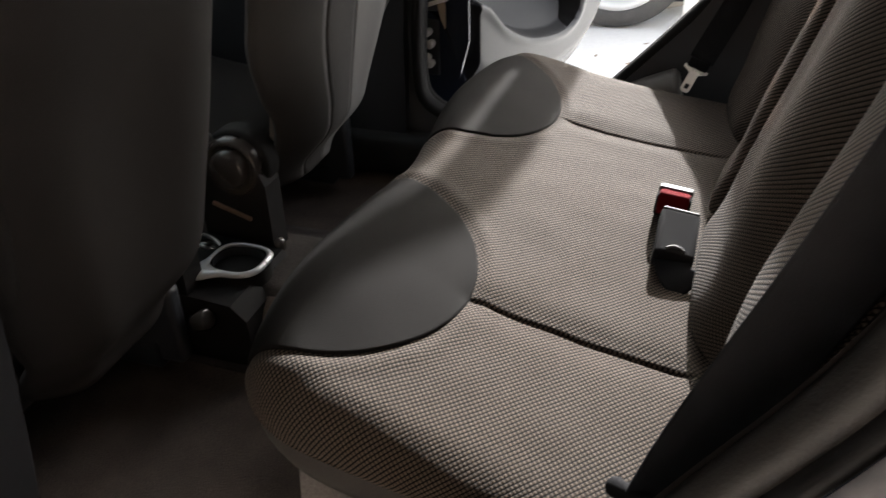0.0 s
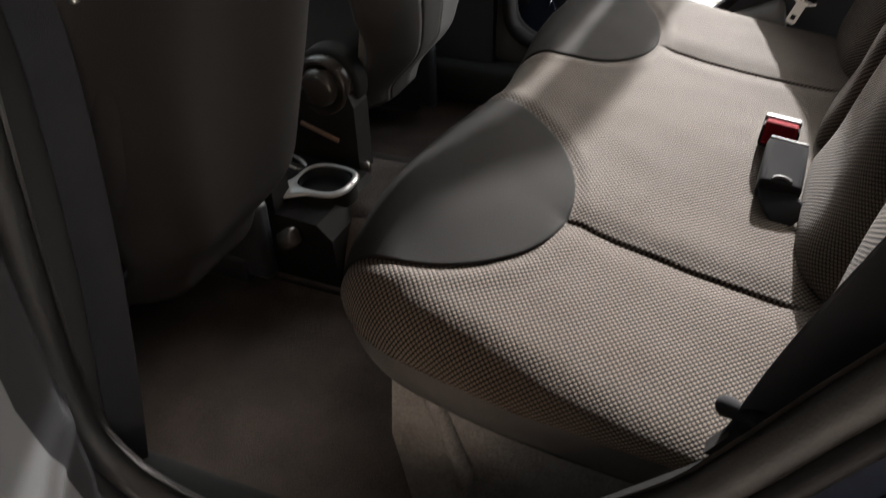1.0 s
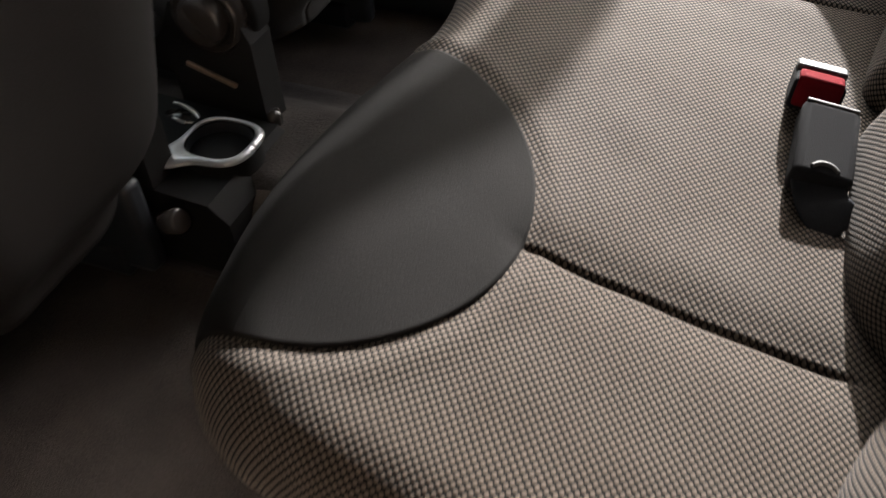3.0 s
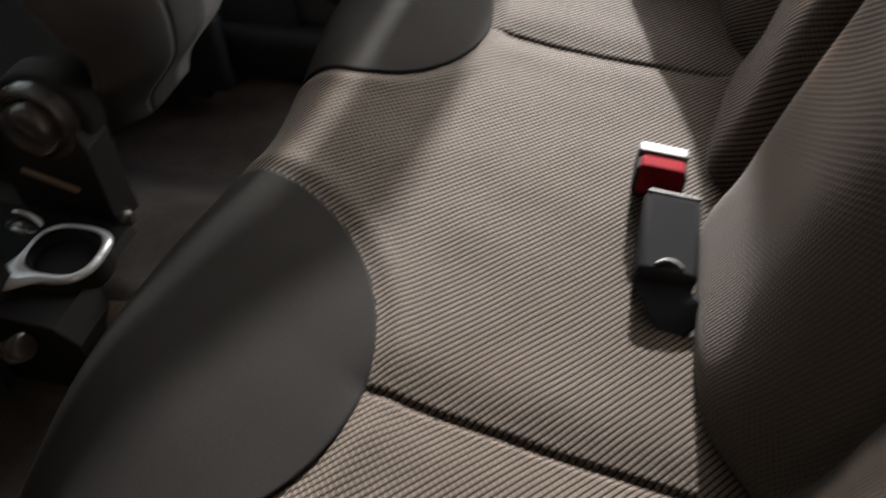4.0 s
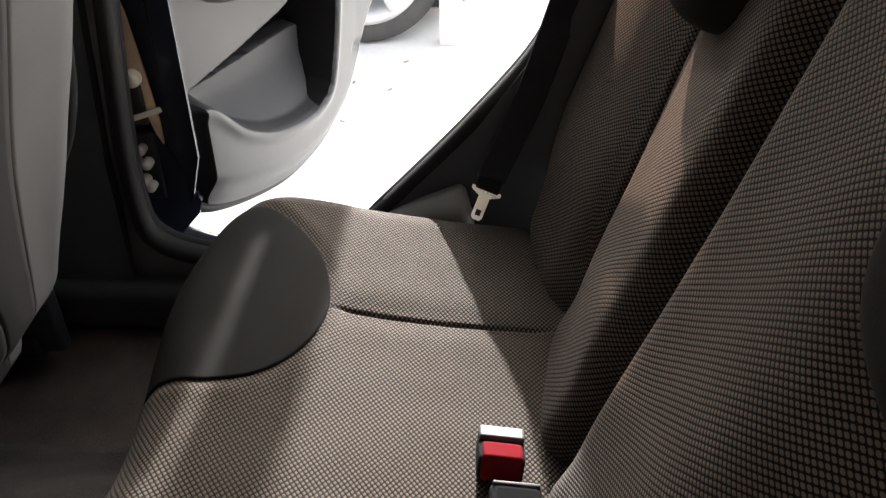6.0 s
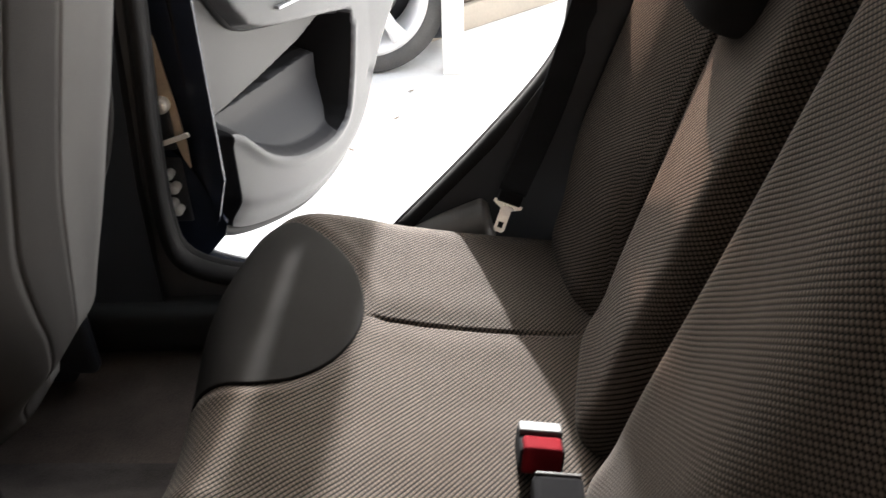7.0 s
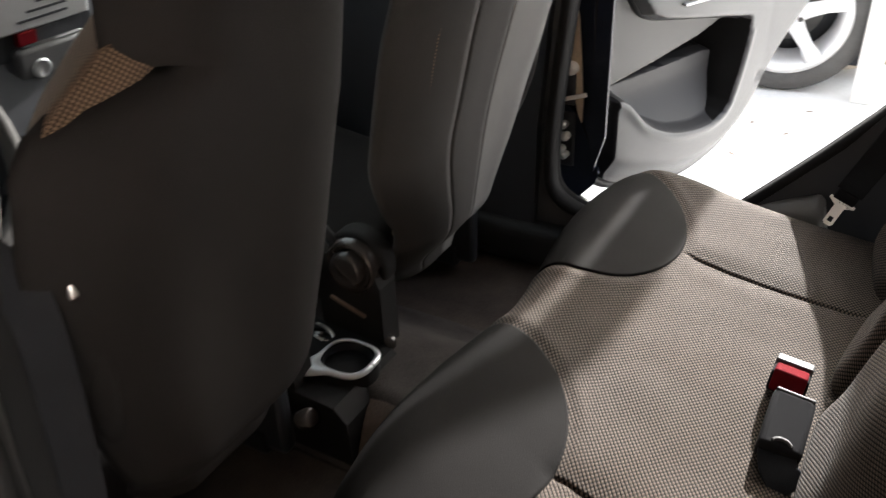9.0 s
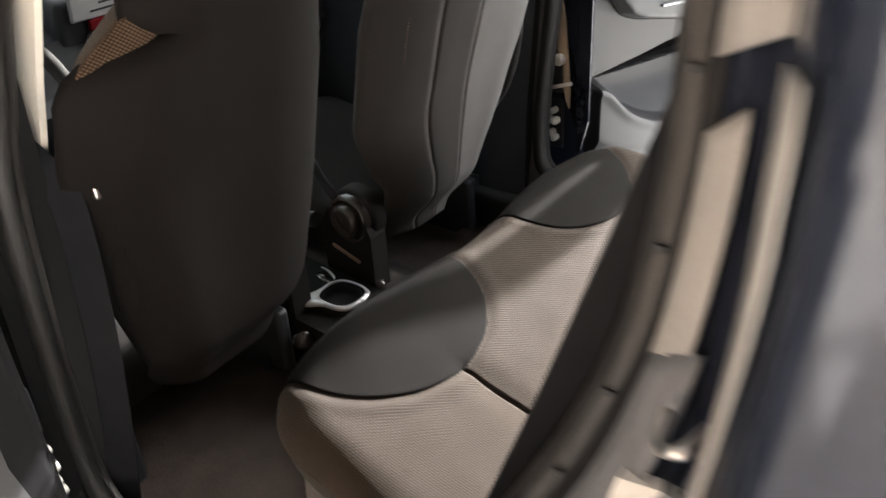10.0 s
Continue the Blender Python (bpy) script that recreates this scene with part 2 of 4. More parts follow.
def spline(pts, n, closed=False):
    """n points evenly spread along a smooth curve through pts."""
    P = [Vector(p) for p in pts]
    if closed:
        P = P + P[:1]
    m = len(P)
    fine = []
    for i in range(m - 1):
        p0 = P[i - 1] if i > 0 else (P[-2] if closed else P[0] * 2 - P[1])
        p3 = P[i + 2] if i + 2 < m else (P[1] if closed else P[-1] * 2 - P[-2])
        p1, p2 = P[i], P[i + 1]
        for k in range(24):
            t = k / 24
            fine.append(0.5 * ((2 * p1) + (p2 - p0) * t + (2 * p0 - 5 * p1 + 4 * p2 - p3) * t * t + (3 * p1 - p0 - 3 * p2 + p3) * t ** 3))
    fine.append(P[-1])
    d = [0.0]
    for a, b in zip(fine, fine[1:]):
        d.append(d[-1] + (b - a).length)
    out, j = [], 0
    cnt = n + 1 if closed else n
    for i in range(cnt):
        s = d[-1] * i / (cnt - 1)
        while j < len(d) - 2 and d[j + 1] < s:
            j += 1
        w = (s - d[j]) / max(1e-9, d[j + 1] - d[j])
        out.append(fine[j].lerp(fine[j + 1], min(1, max(0, w))))
    return out[:-1] if closed else out


def tube(path, radius, sides=10, closed=False, flat=(1.0, 1.0), up=(0, 0, 1), bm=None):
    """A bar of elliptic section along a path; radius may be a list."""
    bm = bmesh.new() if bm is None else bm
    uvl = bm.loops.layers.uv.verify()
    n = len(path)
    rings = []
    for i, p in enumerate(path):
        a = path[(i - 1) % n] if closed or i else path[0]
        b = path[(i + 1) % n] if closed or i < n - 1 else path[-1]
        t = (Vector(b) - Vector(a)).normalized()
        side = t.cross(Vector(up))
        side = side.normalized() if side.length > 1e-4 else Vector((1, 0, 0))
        nrm = side.cross(t).normalized()
        r = radius[i] if isinstance(radius, (list, tuple)) else radius
        rings.append([bm.verts.new(Vector(p) + side * math.cos(2 * math.pi * k / sides) * r * flat[0] + nrm * math.sin(2 * math.pi * k / sides) * r * flat[1]) for k in range(sides)])
    for i in range(n if closed else n - 1):
        A, B = rings[i], rings[(i + 1) % n]
        for k in range(sides):
            f = bm.faces.new([A[k], A[(k + 1) % sides], B[(k + 1) % sides], B[k]])
            f.smooth = True
            for lp, (ii, kk) in zip(f.loops, ((i, k), (i, k + 1), (i + 1, k + 1), (i + 1, k))):
                lp[uvl].uv = (ii * 0.01, kk * 0.006)
    if not closed:
        bm.faces.new(rings[0][::-1])
        bm.faces.new(rings[-1])
    return bm


def ribbon(path, across, width, thick=0.0015):
    """A flat strap along a path; across is the way of its width."""
    ac = Vector(across).normalized()

    def fn(u, v):
        i = int(round(u))
        t = (path[min(len(path) - 1, i + 1)] - path[max(0, i - 1)]).normalized()
        w = (ac - t * ac.dot(t)).normalized()
        return path[i] + w * v * width / 2
    return sheet(fn, list(range(len(path))), [-1, -0.9, -0.5, 0, 0.5, 0.9, 1], thick)


def inside(poly, x, y):
    """Signed distance to a closed outline: positive within it."""
    best, odd = 1e9, False
    for (ax, ay), (bx, by) in zip(poly, poly[1:] + poly[:1]):
        dx, dy = bx - ax, by - ay
        t = max(0.0, min(1.0, ((x - ax) * dx + (y - ay) * dy) / (dx * dx + dy * dy)))
        best = min(best, math.hypot(x - ax - t * dx, y - ay - t * dy))
        if (ay > y) != (by > y) and x < ax + (y - ay) * dx / dy:
            odd = not odd
    return best if odd else -best


def lathe(profile, sides=32, m=None, bm=None):
    """Turns (radius, height) points about z."""
    bm = bmesh.new() if bm is None else bm
    m = m if m is not None else Matrix.Identity(4)
    rings = []
    for r, h in profile:
        if r < 1e-6:
            rings.append([bm.verts.new(m @ Vector((0, 0, h)))])
        else:
            rings.append([bm.verts.new(m @ Vector((r * math.cos(2 * math.pi * k / sides), r * math.sin(2 * math.pi * k / sides), h))) for k in range(sides)])
    for A, B in zip(rings, rings[1:]):
        for k in range(sides):
            q = [A[k % len(A)], A[(k + 1) % len(A)], B[(k + 1) % len(B)], B[k % len(B)]]
            u = []
            for v in q:
                if v not in u:
                    u.append(v)
            if len(u) > 2:
                bm.faces.new(u).smooth = True
    return bm


def prism(poly, lo, hi, axis="y", bevel=0.0, seg=2, bm=None):
    """A slab: the outline poly, in the two other axes, from lo to hi along axis."""
    bm = bmesh.new() if bm is None else bm

    def at(p, h):
        return {"y": (p[0], h, p[1]), "z": (p[0], p[1], h), "x": (h, p[0], p[1])}[axis]
    a = [bm.verts.new(at(p, lo)) for p in poly]
    b = [bm.verts.new(at(p, hi)) for p in poly]
    fs = [bm.faces.new(a[::-1]), bm.faces.new(b)]
    for i in range(len(poly)):
        j = (i + 1) % len(poly)
        fs.append(bm.faces.new([a[i], a[j], b[j], b[i]]))
    if bevel:
        es = list({e for v in a + b for e in v.link_edges if abs(e.calc_face_angle(0)) > 0.6})
        out = bmesh.ops.bevel(bm, geom=es, offset=bevel, segments=seg, affect="EDGES", profile=0.6, clamp_overlap=True)
        for f in out["faces"]:
            f.smooth = True
    return bm


def lerp_table(tab, x):
    if x <= tab[0][0]:
        return tab[0][1]
    for (a, p), (b, q) in zip(tab, tab[1:]):
        if x <= b:
            return p + (q - p) * (x - a) / (b - a)
    return tab[-1][1]


def smoothstep(a, b, x):
    t = min(1, max(0, (x - a) / (b - a)))
    return t * t * (3 - 2 * t)


def lines(a, b, step, near=(), fine=0.0015, reach=0.014):
    """Grid lines from a to b, closer together near some places."""
    s = set(np.round(np.linspace(a, b, max(2, int(round((b - a) / step)) + 1)), 5))
    for c in near:
        s |= {round(float(v), 5) for v in np.arange(c - reach, c + reach, fine) if a < v < b}
    return sorted(float(v) for v in s)


# ---- ground and surroundings ----
g = sheet(lambda u, v: (u, v, 0.004 * noise.noise((u * 0.7, v * 0.7, 0))), [-60, -20, -8] + lines(-4, 4, 0.25) + [8, 20, 60], [-60, -20, -8] + lines(-5, 6, 0.25) + [10, 20, 60])
tagged(part("ground", g, CONCRETE), "pale dusty concrete yard in glaring sun", "ground", kind="structure")

# Unseen roof, added only to dim sky light on the near side.
canopy = thing("shade_canopy", "unseen sheet roof added to cut sky light beside the car", "roof", kind="structure")
part("roof_sheet", box((14, 3.8, 0.08), (-1, -2.65, 2.75), 0.01), ROOFING, canopy)
for x in (-6, -3, 0, 3, 6):
    part("roof_beam", box((0.10, 3.7, 0.14), (x, -2.65, 2.64), 0.008), ROOFING, canopy)
# Unseen wall, added; its brown tones reflections and near-side light.
wall_near = tagged(part("wall_near", box((14, 0.2, 3.06), (-1, -4.5, 1.53), 0.01), BROWNWALL), "unseen plain brown wall added beyond the near flank", "wall", kind="structure")

post = thing("post", "white painted square post with a scuffed foot", "post")
part("shaft", box((0.085, 0.085, 1.40), (-0.105, 2.62, 0.70), 0.008), WHITE, post)


def far_wall():
    m = pose(-0.093, 3.074, 0, 0, 0, 43)
    w = thing("boundary_wall", "low beige yard wall with a grey course above its foot", "wall", kind="structure")
    w.matrix_world = m
    part("base_course", box((6, 0.24, 0.115), (2.8, 0.12, 0.0575), 0.006), WALLPAINT, w)
    part("grey_course", box((6, 0.22, 0.075), (2.8, 0.135, 0.1525), 0.006), KERB, w)
    part("upper_wall", box((6, 0.20, 0.30), (2.8, 0.15, 0.34), 0.01), WALLPAINT, w)


far_wall()


def road_wheel(radius=0.31, width=0.2):
    """Axis along y, outer face towards -y."""
    e = thing("wheel", "", "")
    tyre = [(radius - 0.09, -width / 2 + 0.02), (radius - 0.07, -width / 2), (radius - 0.02, -width / 2), (radius - 0.004, -width / 2 + 0.02), (radius, -width / 2 + 0.05), (radius, width / 2 - 0.05), (radius - 0.02, width / 2), (radius - 0.09, width / 2), (radius - 0.09, -width / 2 + 0.02)]
    turn = Matrix.Rotation(radians(90), 4, "X")
    flip = Matrix.Diagonal((1, -1, 1, 1))
    part("tyre", lathe(tyre, 56, flip @ turn), TYRE, e)
    rim = [(radius - 0.092, -width / 2 + 0.03), (radius - 0.078, -width / 2 + 0.004), (radius - 0.105, -width / 2 + 0.012), (radius - 0.12, -width / 2 + 0.05), (radius - 0.125, width / 2 - 0.02)]
    part("rim", lathe(rim, 56, flip @ turn), ALLOY, e, "silver five-spoke alloy rim")
    part("brake_disc", lathe([(0.0, 0.03), (0.13, 0.03), (0.13, 0.045), (0.0, 0.045)], 32, flip @ turn), TYRE, e)
    sp = bmesh.new()
    for k in range(5):
        a = 2 * math.pi * k / 5 + 0.3
        path = [Vector((math.cos(a) * r, -width / 2 + y, math.sin(a) * r)) for r, y in ((0.03, 0.03), (0.08, 0.022), (0.14, 0.02), (radius - 0.105, 0.012))]
        tube(path, [0.040, 0.030, 0.026, 0.036], 8, flat=(1.0, 0.45), up=(0, 1, 0), bm=sp)
    part("spokes", sp, ALLOY, e)
    part("hub", lathe([(0.0, -0.082), (0.05, -0.08), (0.056, -0.07), (0.056, -0.04)], 28, flip @ turn), ALLOY, e)
    part("hub_cap", lathe([(0.0, -0.092), (0.028, -0.090), (0.032, -0.082), (0.032, -0.07)], 24, flip @ turn), BLUE, e, "blue oval badge cap")
    for k in range(5):
        a = 2 * math.pi * k / 5 + 0.93
        part("wheel_nut", lathe([(0, -0.088), (0.010, -0.088), (0.011, -0.07)], 6, Matrix.Translation((0.047 * math.cos(a), 0, 0.047 * math.sin(a))) @ flip @ turn), TYRE, e)
    return e


def parked_car():
    """The white neighbour car, of which only the flank and one wheel come into view."""
    m = pose(-0.425, 2.585, 0, 0, 0, 8)
    car = thing("parked_car", "white car with silver five-spoke alloy wheels beside the post", "car")
    car.matrix_world = m
    out = [(-0.42, 0.26), (-0.40, 0.45), (-0.30, 0.60), (-0.14, 0.68), (0.0, 0.695), (0.14, 0.68), (0.28, 0.60), (0.325, 0.50), (0.335, 0.38), (0.36, 0.40), (0.365, 0.62), (0.34, 0.80), (-0.1, 0.88), (-0.9, 1.0), (-1.5, 1.4), (-2.9, 1.42), (-3.4, 1.0), (-3.55, 0.4), (-3.3, 0.25)]
    part("body", prism(out, 0.02, 1.6, "y", 0.03), WHITE, car)
    part("wheel_well", box((0.74, 0.9, 0.60), (0, 0.66, 0.36), 0.02), BLACK, car)
    w = road_wheel()
    w.parent = car
    w.location = (0, 0.10, 0.31)


parked_car()

rng = random.Random(4)
for x, y in ((-0.438, 2.22), (-0.266, 2.41), (-0.440, 1.915), (-0.306, 2.162)):
    lf = sheet(lambda u, v: (u, v * (1 - (u / 0.034) ** 2), 0.006 + 3 * u * u + 6 * v * v), lines(-0.032, 0.032, 0.008), [-0.012, -0.006, 0, 0.006, 0.012], 0.001)
    o = tagged(part("leaf", lf, LEAF), "dry brown leaf lying on the concrete", "leaf", "fallen leaves")
    o.matrix_world = pose(x, y, 0.004, 0, 0, rng.uniform(0, 360)) @ Matrix.Scale(0.45, 4)


# ---- car shell ----
# x runs to the rear, y to the far flank, z up; the middle of the car is y = 0
OPENING = [(-0.50, 1.36), (-0.533, 1.05), (-0.549, 0.86), (-0.570, 0.66), (-0.577, 0.52), (-0.560, 0.445), (-0.482, 0.408), (-0.35, 0.400), (-0.25, 0.42),
           (-0.173, 0.50), (-0.032, 0.655), (0.072, 0.79), (0.093, 0.89), (0.094, 1.02), (0.104, 1.14), (0.122, 1.28), (0.06, 1.37), (-0.2, 1.395)]

NEAR_OPENING = [(-0.44, 1.33), (-0.492, 1.16), (-0.512, 1.06), (-0.530, 0.97), (-0.541, 0.86), (-0.563, 0.66), (-0.571, 0.52), (-0.556, 0.445), (-0.482, 0.408), (-0.35, 0.400), (-0.25, 0.42),
                (-0.173, 0.50), (-0.040, 0.632), (0.002, 0.692), (0.045, 0.765), (0.086, 0.832), (0.115, 0.887), (0.142, 0.945), (0.163, 1.005), (0.175, 1.06), (0.181, 1.13), (0.181, 1.2), (0.172, 1.28), (0.10, 1.36), (-0.2, 1.385)]


# front edge of the unseen quarter window placed to pass warm sun: height, x
QUARTER = [(0.90, 0.108), (0.925, 0.104), (1.03, 0.104), (1.068, 0.113), (1.146, 0.141), (1.202, 0.161), (1.248, 0.178), (1.33, 0.206)]


def shell():
    car = thing("car_body", "dark blue hatchback shell with black trim, doors open", "car")
    part("floor_carpet", sheet(lambda u, v: (u, v, 0.25 + 0.12 * math.exp(-abs(v / (0.195 if v > 0 else 0.095)) ** 4) + 0.02 * smoothstep(0.5, 0.62, abs(v)) + 0.004 * noise.noise((u * 9, v * 9, 0))),
                               lines(-1.75, 0.45, 0.03), lines(-0.66, 0.66, 0.02), 0.03), CARPET, car, "dark brown carpet")
    hump = sheet(lambda u, v: (u, v, 0.27 + 0.105 * (1 - (smoothstep(0.10, 0.30, v) if v > 0 else smoothstep(0.03, 0.10, -v))) + 0.003 * noise.noise((u * 12, v * 12, 4))), lines(-1.4, -0.30, 0.03), lines(-0.12, 0.31, 0.015), 0.01)
    part("tunnel_carpet", hump, CARPET_GREY, car, "grey carpet over the floor tunnel")
    for s in (-1, 1):
        curve = spline([(x, 0, z) for x, z in (OPENING if s > 0 else NEAR_OPENING)], 150, True)
        n = len(curve)
        cen = Vector((-0.18, 0, 0.85))

        def ring(off, y, sag=0.0):
            out = []
            for i, p in enumerate(curve):
                t = (curve[(i + 1) % n] - curve[(i - 1) % n]).normalized()
                nr = Vector((-t.z, 0, t.x))
                if nr.dot(p - cen) < 0:
                    nr = -nr
                q = p + nr * off
                lean = 0.05 * smoothstep(0.85, 1.3, q.z) if s < 0 else 0.0
                out.append(Vector((q.x, s * (y - lean), q.z)))
            return out
        part("door_seal", tube([p for p in (ring(-0.004, 0.632) if s > 0 else ring(0.040, 0.640))], 0.010 if s > 0 else 0.008, 10, True, (1.0, 1.5), (0, 1, 0)), HINGEBLACK if s > 0 else RUBBER, car, "rubber door seal")
        line = ring(-0.003, 0.608) if s > 0 else ring(0.026, 0.621)
        part("seal_trim", tube(line, 0.0135 if s > 0 else [0.0152 + 0.0023 * smoothstep(0.72, 0.95, p.z) for p in line], 12, True, (1.0, 1.25 if s < 0 else 1.7), (0, 1, 0)), TRIM if s < 0 else HINGEBLACK, car, "grey cloth-covered seal edge" if s < 0 else "black seal edge")
        # The near inner panel takes a blacker copy, its shade put in the colour.
        for name, mat, rings in (("door_jamb", PAINT, [(0.036, 0.640), (0.046, 0.650), (0.080, 0.668), (0.086, 0.69), (0.094, 0.735), (0.106, 0.768), (0.118, 0.789), (0.13, 0.797), (0.16, 0.80), (0.25, 0.805)] if s < 0 else [(0.004, 0.640), (0.012, 0.650), (0.030, 0.655), (0.046, 0.672), (0.055, 0.70), (0.058, 0.74), (0.064, 0.765), (0.080, 0.782), (0.12, 0.79), (0.22, 0.80)]),
                                 ("inner_panel", BLACK if s > 0 else HINGEBLACK, [(0.006, 0.618), (0.03, 0.602), (0.07, 0.598), (0.14, 0.60), (0.18, 0.64)])):
            bm = bmesh.new()
            loops = [[bm.verts.new(p) for p in ring(o, y)] for o, y in rings]
            for A, B in zip(loops, loops[1:]):
                for i in range(n):
                    quad = [A[i], A[(i + 1) % n], B[(i + 1) % n], B[i]]
                    mid = sum((w.co for w in quad), Vector()) / 4
                    if s > 0 and 0.895 < mid.z < 1.33 and lerp_table(QUARTER, mid.z) - 0.012 < mid.x < 0.45:
                        continue        # the rear quarter window
                    bm.faces.new(quad).smooth = True
            part(name, bm, mat, car)
        def rear_at(line, z):
            for p, q in zip(line, line[1:] + line[:1]):
                if p.x > 0.0 and q.x > 0.0 and min(p.z, q.z) <= z <= max(p.z, q.z) and p.z != q.z:
                    return p.lerp(q, (z - p.z) / (q.z - p.z))
            return min((p for p in line if p.x > 0.0), key=lambda p: abs(p.z - z))
        for nm, mat, lo, hi, lb, wide in (("upper_jamb_plate", PALE_STRIP, 1.205, 1.262, "cream sticker patch on the jamb", 1.0), ("jamb_plate", PALE_STRIP, 1.035, 1.168, "pale strip of the jamb", 0.62), ("lower_jamb_plate", GREY_STRIP, 0.80, 1.040, "grey strip of the jamb", 0.80)):
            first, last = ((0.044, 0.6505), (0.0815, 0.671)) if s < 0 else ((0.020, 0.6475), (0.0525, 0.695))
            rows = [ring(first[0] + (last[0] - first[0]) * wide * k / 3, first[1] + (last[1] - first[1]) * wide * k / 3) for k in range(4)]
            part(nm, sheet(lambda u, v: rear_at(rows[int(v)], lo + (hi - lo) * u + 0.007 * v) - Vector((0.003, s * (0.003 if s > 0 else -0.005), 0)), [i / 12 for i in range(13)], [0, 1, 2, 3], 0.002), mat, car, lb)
        if s < 0:
            # Pale strip painted where the wing's curved edge reflects light.
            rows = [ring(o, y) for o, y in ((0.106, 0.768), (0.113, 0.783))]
            part("wing_sheen", sheet(lambda u, v: rear_at(rows[0], u).lerp(rear_at(rows[1], u), v * (0.45 + 0.9 * smoothstep(1.08, 1.22, u))) - Vector((0.004, 0.003, 0)), lines(0.93, 1.245, 0.02), [0, 0.33, 0.67, 1], 0.002), PALE_STRIP, car, "pale strip for the reflection along the rear wing's edge")
            # Ridges added so the gloss catches thin bright lines here.
            for off, y in ((0.060, 0.6605), (0.076, 0.670)):
                part("jamb_glint_ridge", tube([p for p in ring(off, y) if p.x > -0.1 and 0.56 < p.z < 0.86], 0.0035, 8), PAINT, car, "glossy ridge added to the jamb for its bright lines")
            pins = ring(0.026, 0.6445)
            for zz in (1.185, 1.09, 1.005, 0.92):
                p = min((q for q in pins if q.x > 0), key=lambda q: abs(q.z - zz))
                part("trim_pin", box((0.008, 0.003, 0.005), p, 0.001), BLACK, car)
            part("upper_pillar_cover", prism([(-0.40, 1.34), (-0.487, 1.153), (-0.541, 1.043), (-0.600, 0.90), (-0.628, 0.835), (-0.67, 0.93), (-0.60, 1.05), (-0.55, 1.16), (-0.47, 1.34)], -0.555, -0.546, "y", 0.002), CREAM, car, "cream upper pillar cover")
        # sill cover, pillar covers, roof rail and closed front doors
        part("sill_cover", box((1.0, 0.09, 0.10), (-0.62, s * 0.60, 0.325), 0.03, seg=4), POCKET, car)
        # Near pillar cover is darkened too; its tone carries the shade.
        part("pillar_cover", prism([(-0.74, 0.28), (-0.60, 0.28), (-0.595, 0.6), (-0.565, 0.95), (-0.53, 1.38), (-0.62, 1.38), (-0.70, 0.9)], s * (0.582 if s > 0 else 0.566), s * 0.66, "y", 0.02, 3), BLACK if s > 0 else POCKET, car)
        rear = [(-0.20, 0.28), (-0.20, 0.42), (-0.115, 0.49), (0.02, 0.64), (0.072, 0.715), (0.112, 0.80), (0.152, 0.90), (0.215, 1.05), (0.255, 1.2), (0.25, 1.42), (0.95, 1.36), (0.95, 0.28)]
        if s > 0:
            front = [(-0.245, 0.43), (-0.166, 0.509), (-0.025, 0.664), (0.066, 0.797), (0.097, 0.894), (0.0975, 0.90)]
            rear = [(-0.22, 0.28)] + front + [(0.95, 0.90), (0.95, 0.28)]
            slant = [(x, z) for z, x in QUARTER]
            # Pillar and window lie out of view, placed to shape sun on the backrest.
            part("quarter_pillar", prism([(0.0975, 0.90), (0.094, 0.925), (0.084, 0.98), (0.080, 1.04), (0.088, 1.12), (0.105, 1.2), (0.12, 1.28), (0.12, 1.42), (0.22, 1.42)] + slant[::-1], 0.590, 0.626, "y"), BLACK, car)
            part("quarter_window", prism(slant + [(0.45, 1.33), (0.45, 0.90)], 0.606, 0.610, "y"), WARMGLASS, car, "unseen quarter window placed to tint the sun brown")
        # Blacker plastic on the near side stands in for missing shade.
        part("rear_side_trim", prism(rear, s * (0.585 if s > 0 else 0.566), s * (0.628 if s > 0 else 0.612), "y", 0.012, 3), BLACK if s > 0 else HINGEBLACK, car)
        part("front_door_panel", box((0.95, 0.08, 0.62), (-1.17, s * 0.70, 0.63), 0.03, seg=3), BLACK, car)
        part("front_door_skin", box((1.05, 0.03, 0.70), (-1.17, s * 0.785, 0.62), 0.012), PAINT, car)
        pane = part("front_window", prism([(-0.70, 0.94), (-0.64, 1.36), (-1.05, 1.40), (-1.62, 0.94)], s * 0.735, s * 0.739, "y"), CLEAR, car)
        pane.visible_shadow = False
        part("roof_rail", box((1.9, 0.10, 0.07), (-0.15, s * 0.60, 1.415), 0.025, seg=3), LINING, car)
        part("screen_pillar", tube(spline([(-1.72, s * 0.72, 0.93), (-1.35, s * 0.69, 1.19), (-0.98, s * 0.62, 1.41)], 12), 0.035, 8), BLACK, car)
    # Unseen box added under the roof edge to keep sun off the near seal.
    part("roof_sun_block", box((0.98, 0.06, 0.15), (-0.40, 0.605, 1.335), 0.02, seg=3), LINING, car)
    # padded roll of the wheel housing beside the backrest
    roll = spline([(-0.165, 0.592, 0.498), (-0.12, 0.586, 0.512), (-0.075, 0.584, 0.524), (-0.030, 0.584, 0.535)], 24)
    part("wheel_housing", tube(roll, [0.014 + 0.029 * (i / 23) ** 0.8 if i < 22 else 0.040 - 0.010 * (i - 22) for i in range(24)], 20), HOUSING, car, "satin grey cone of the wheel housing cover")
    roof = sheet(lambda u, v: (u, v, 1.45 - 0.06 * (v / 0.62) ** 2 - 0.04 * ((u + 0.1) / 0.9) ** 2), lines(-1.0, 0.85, 0.1), lines(-0.62, 0.62, 0.1), 0.03)
    part("roof", roof, LINING, car, "pale roof lining")
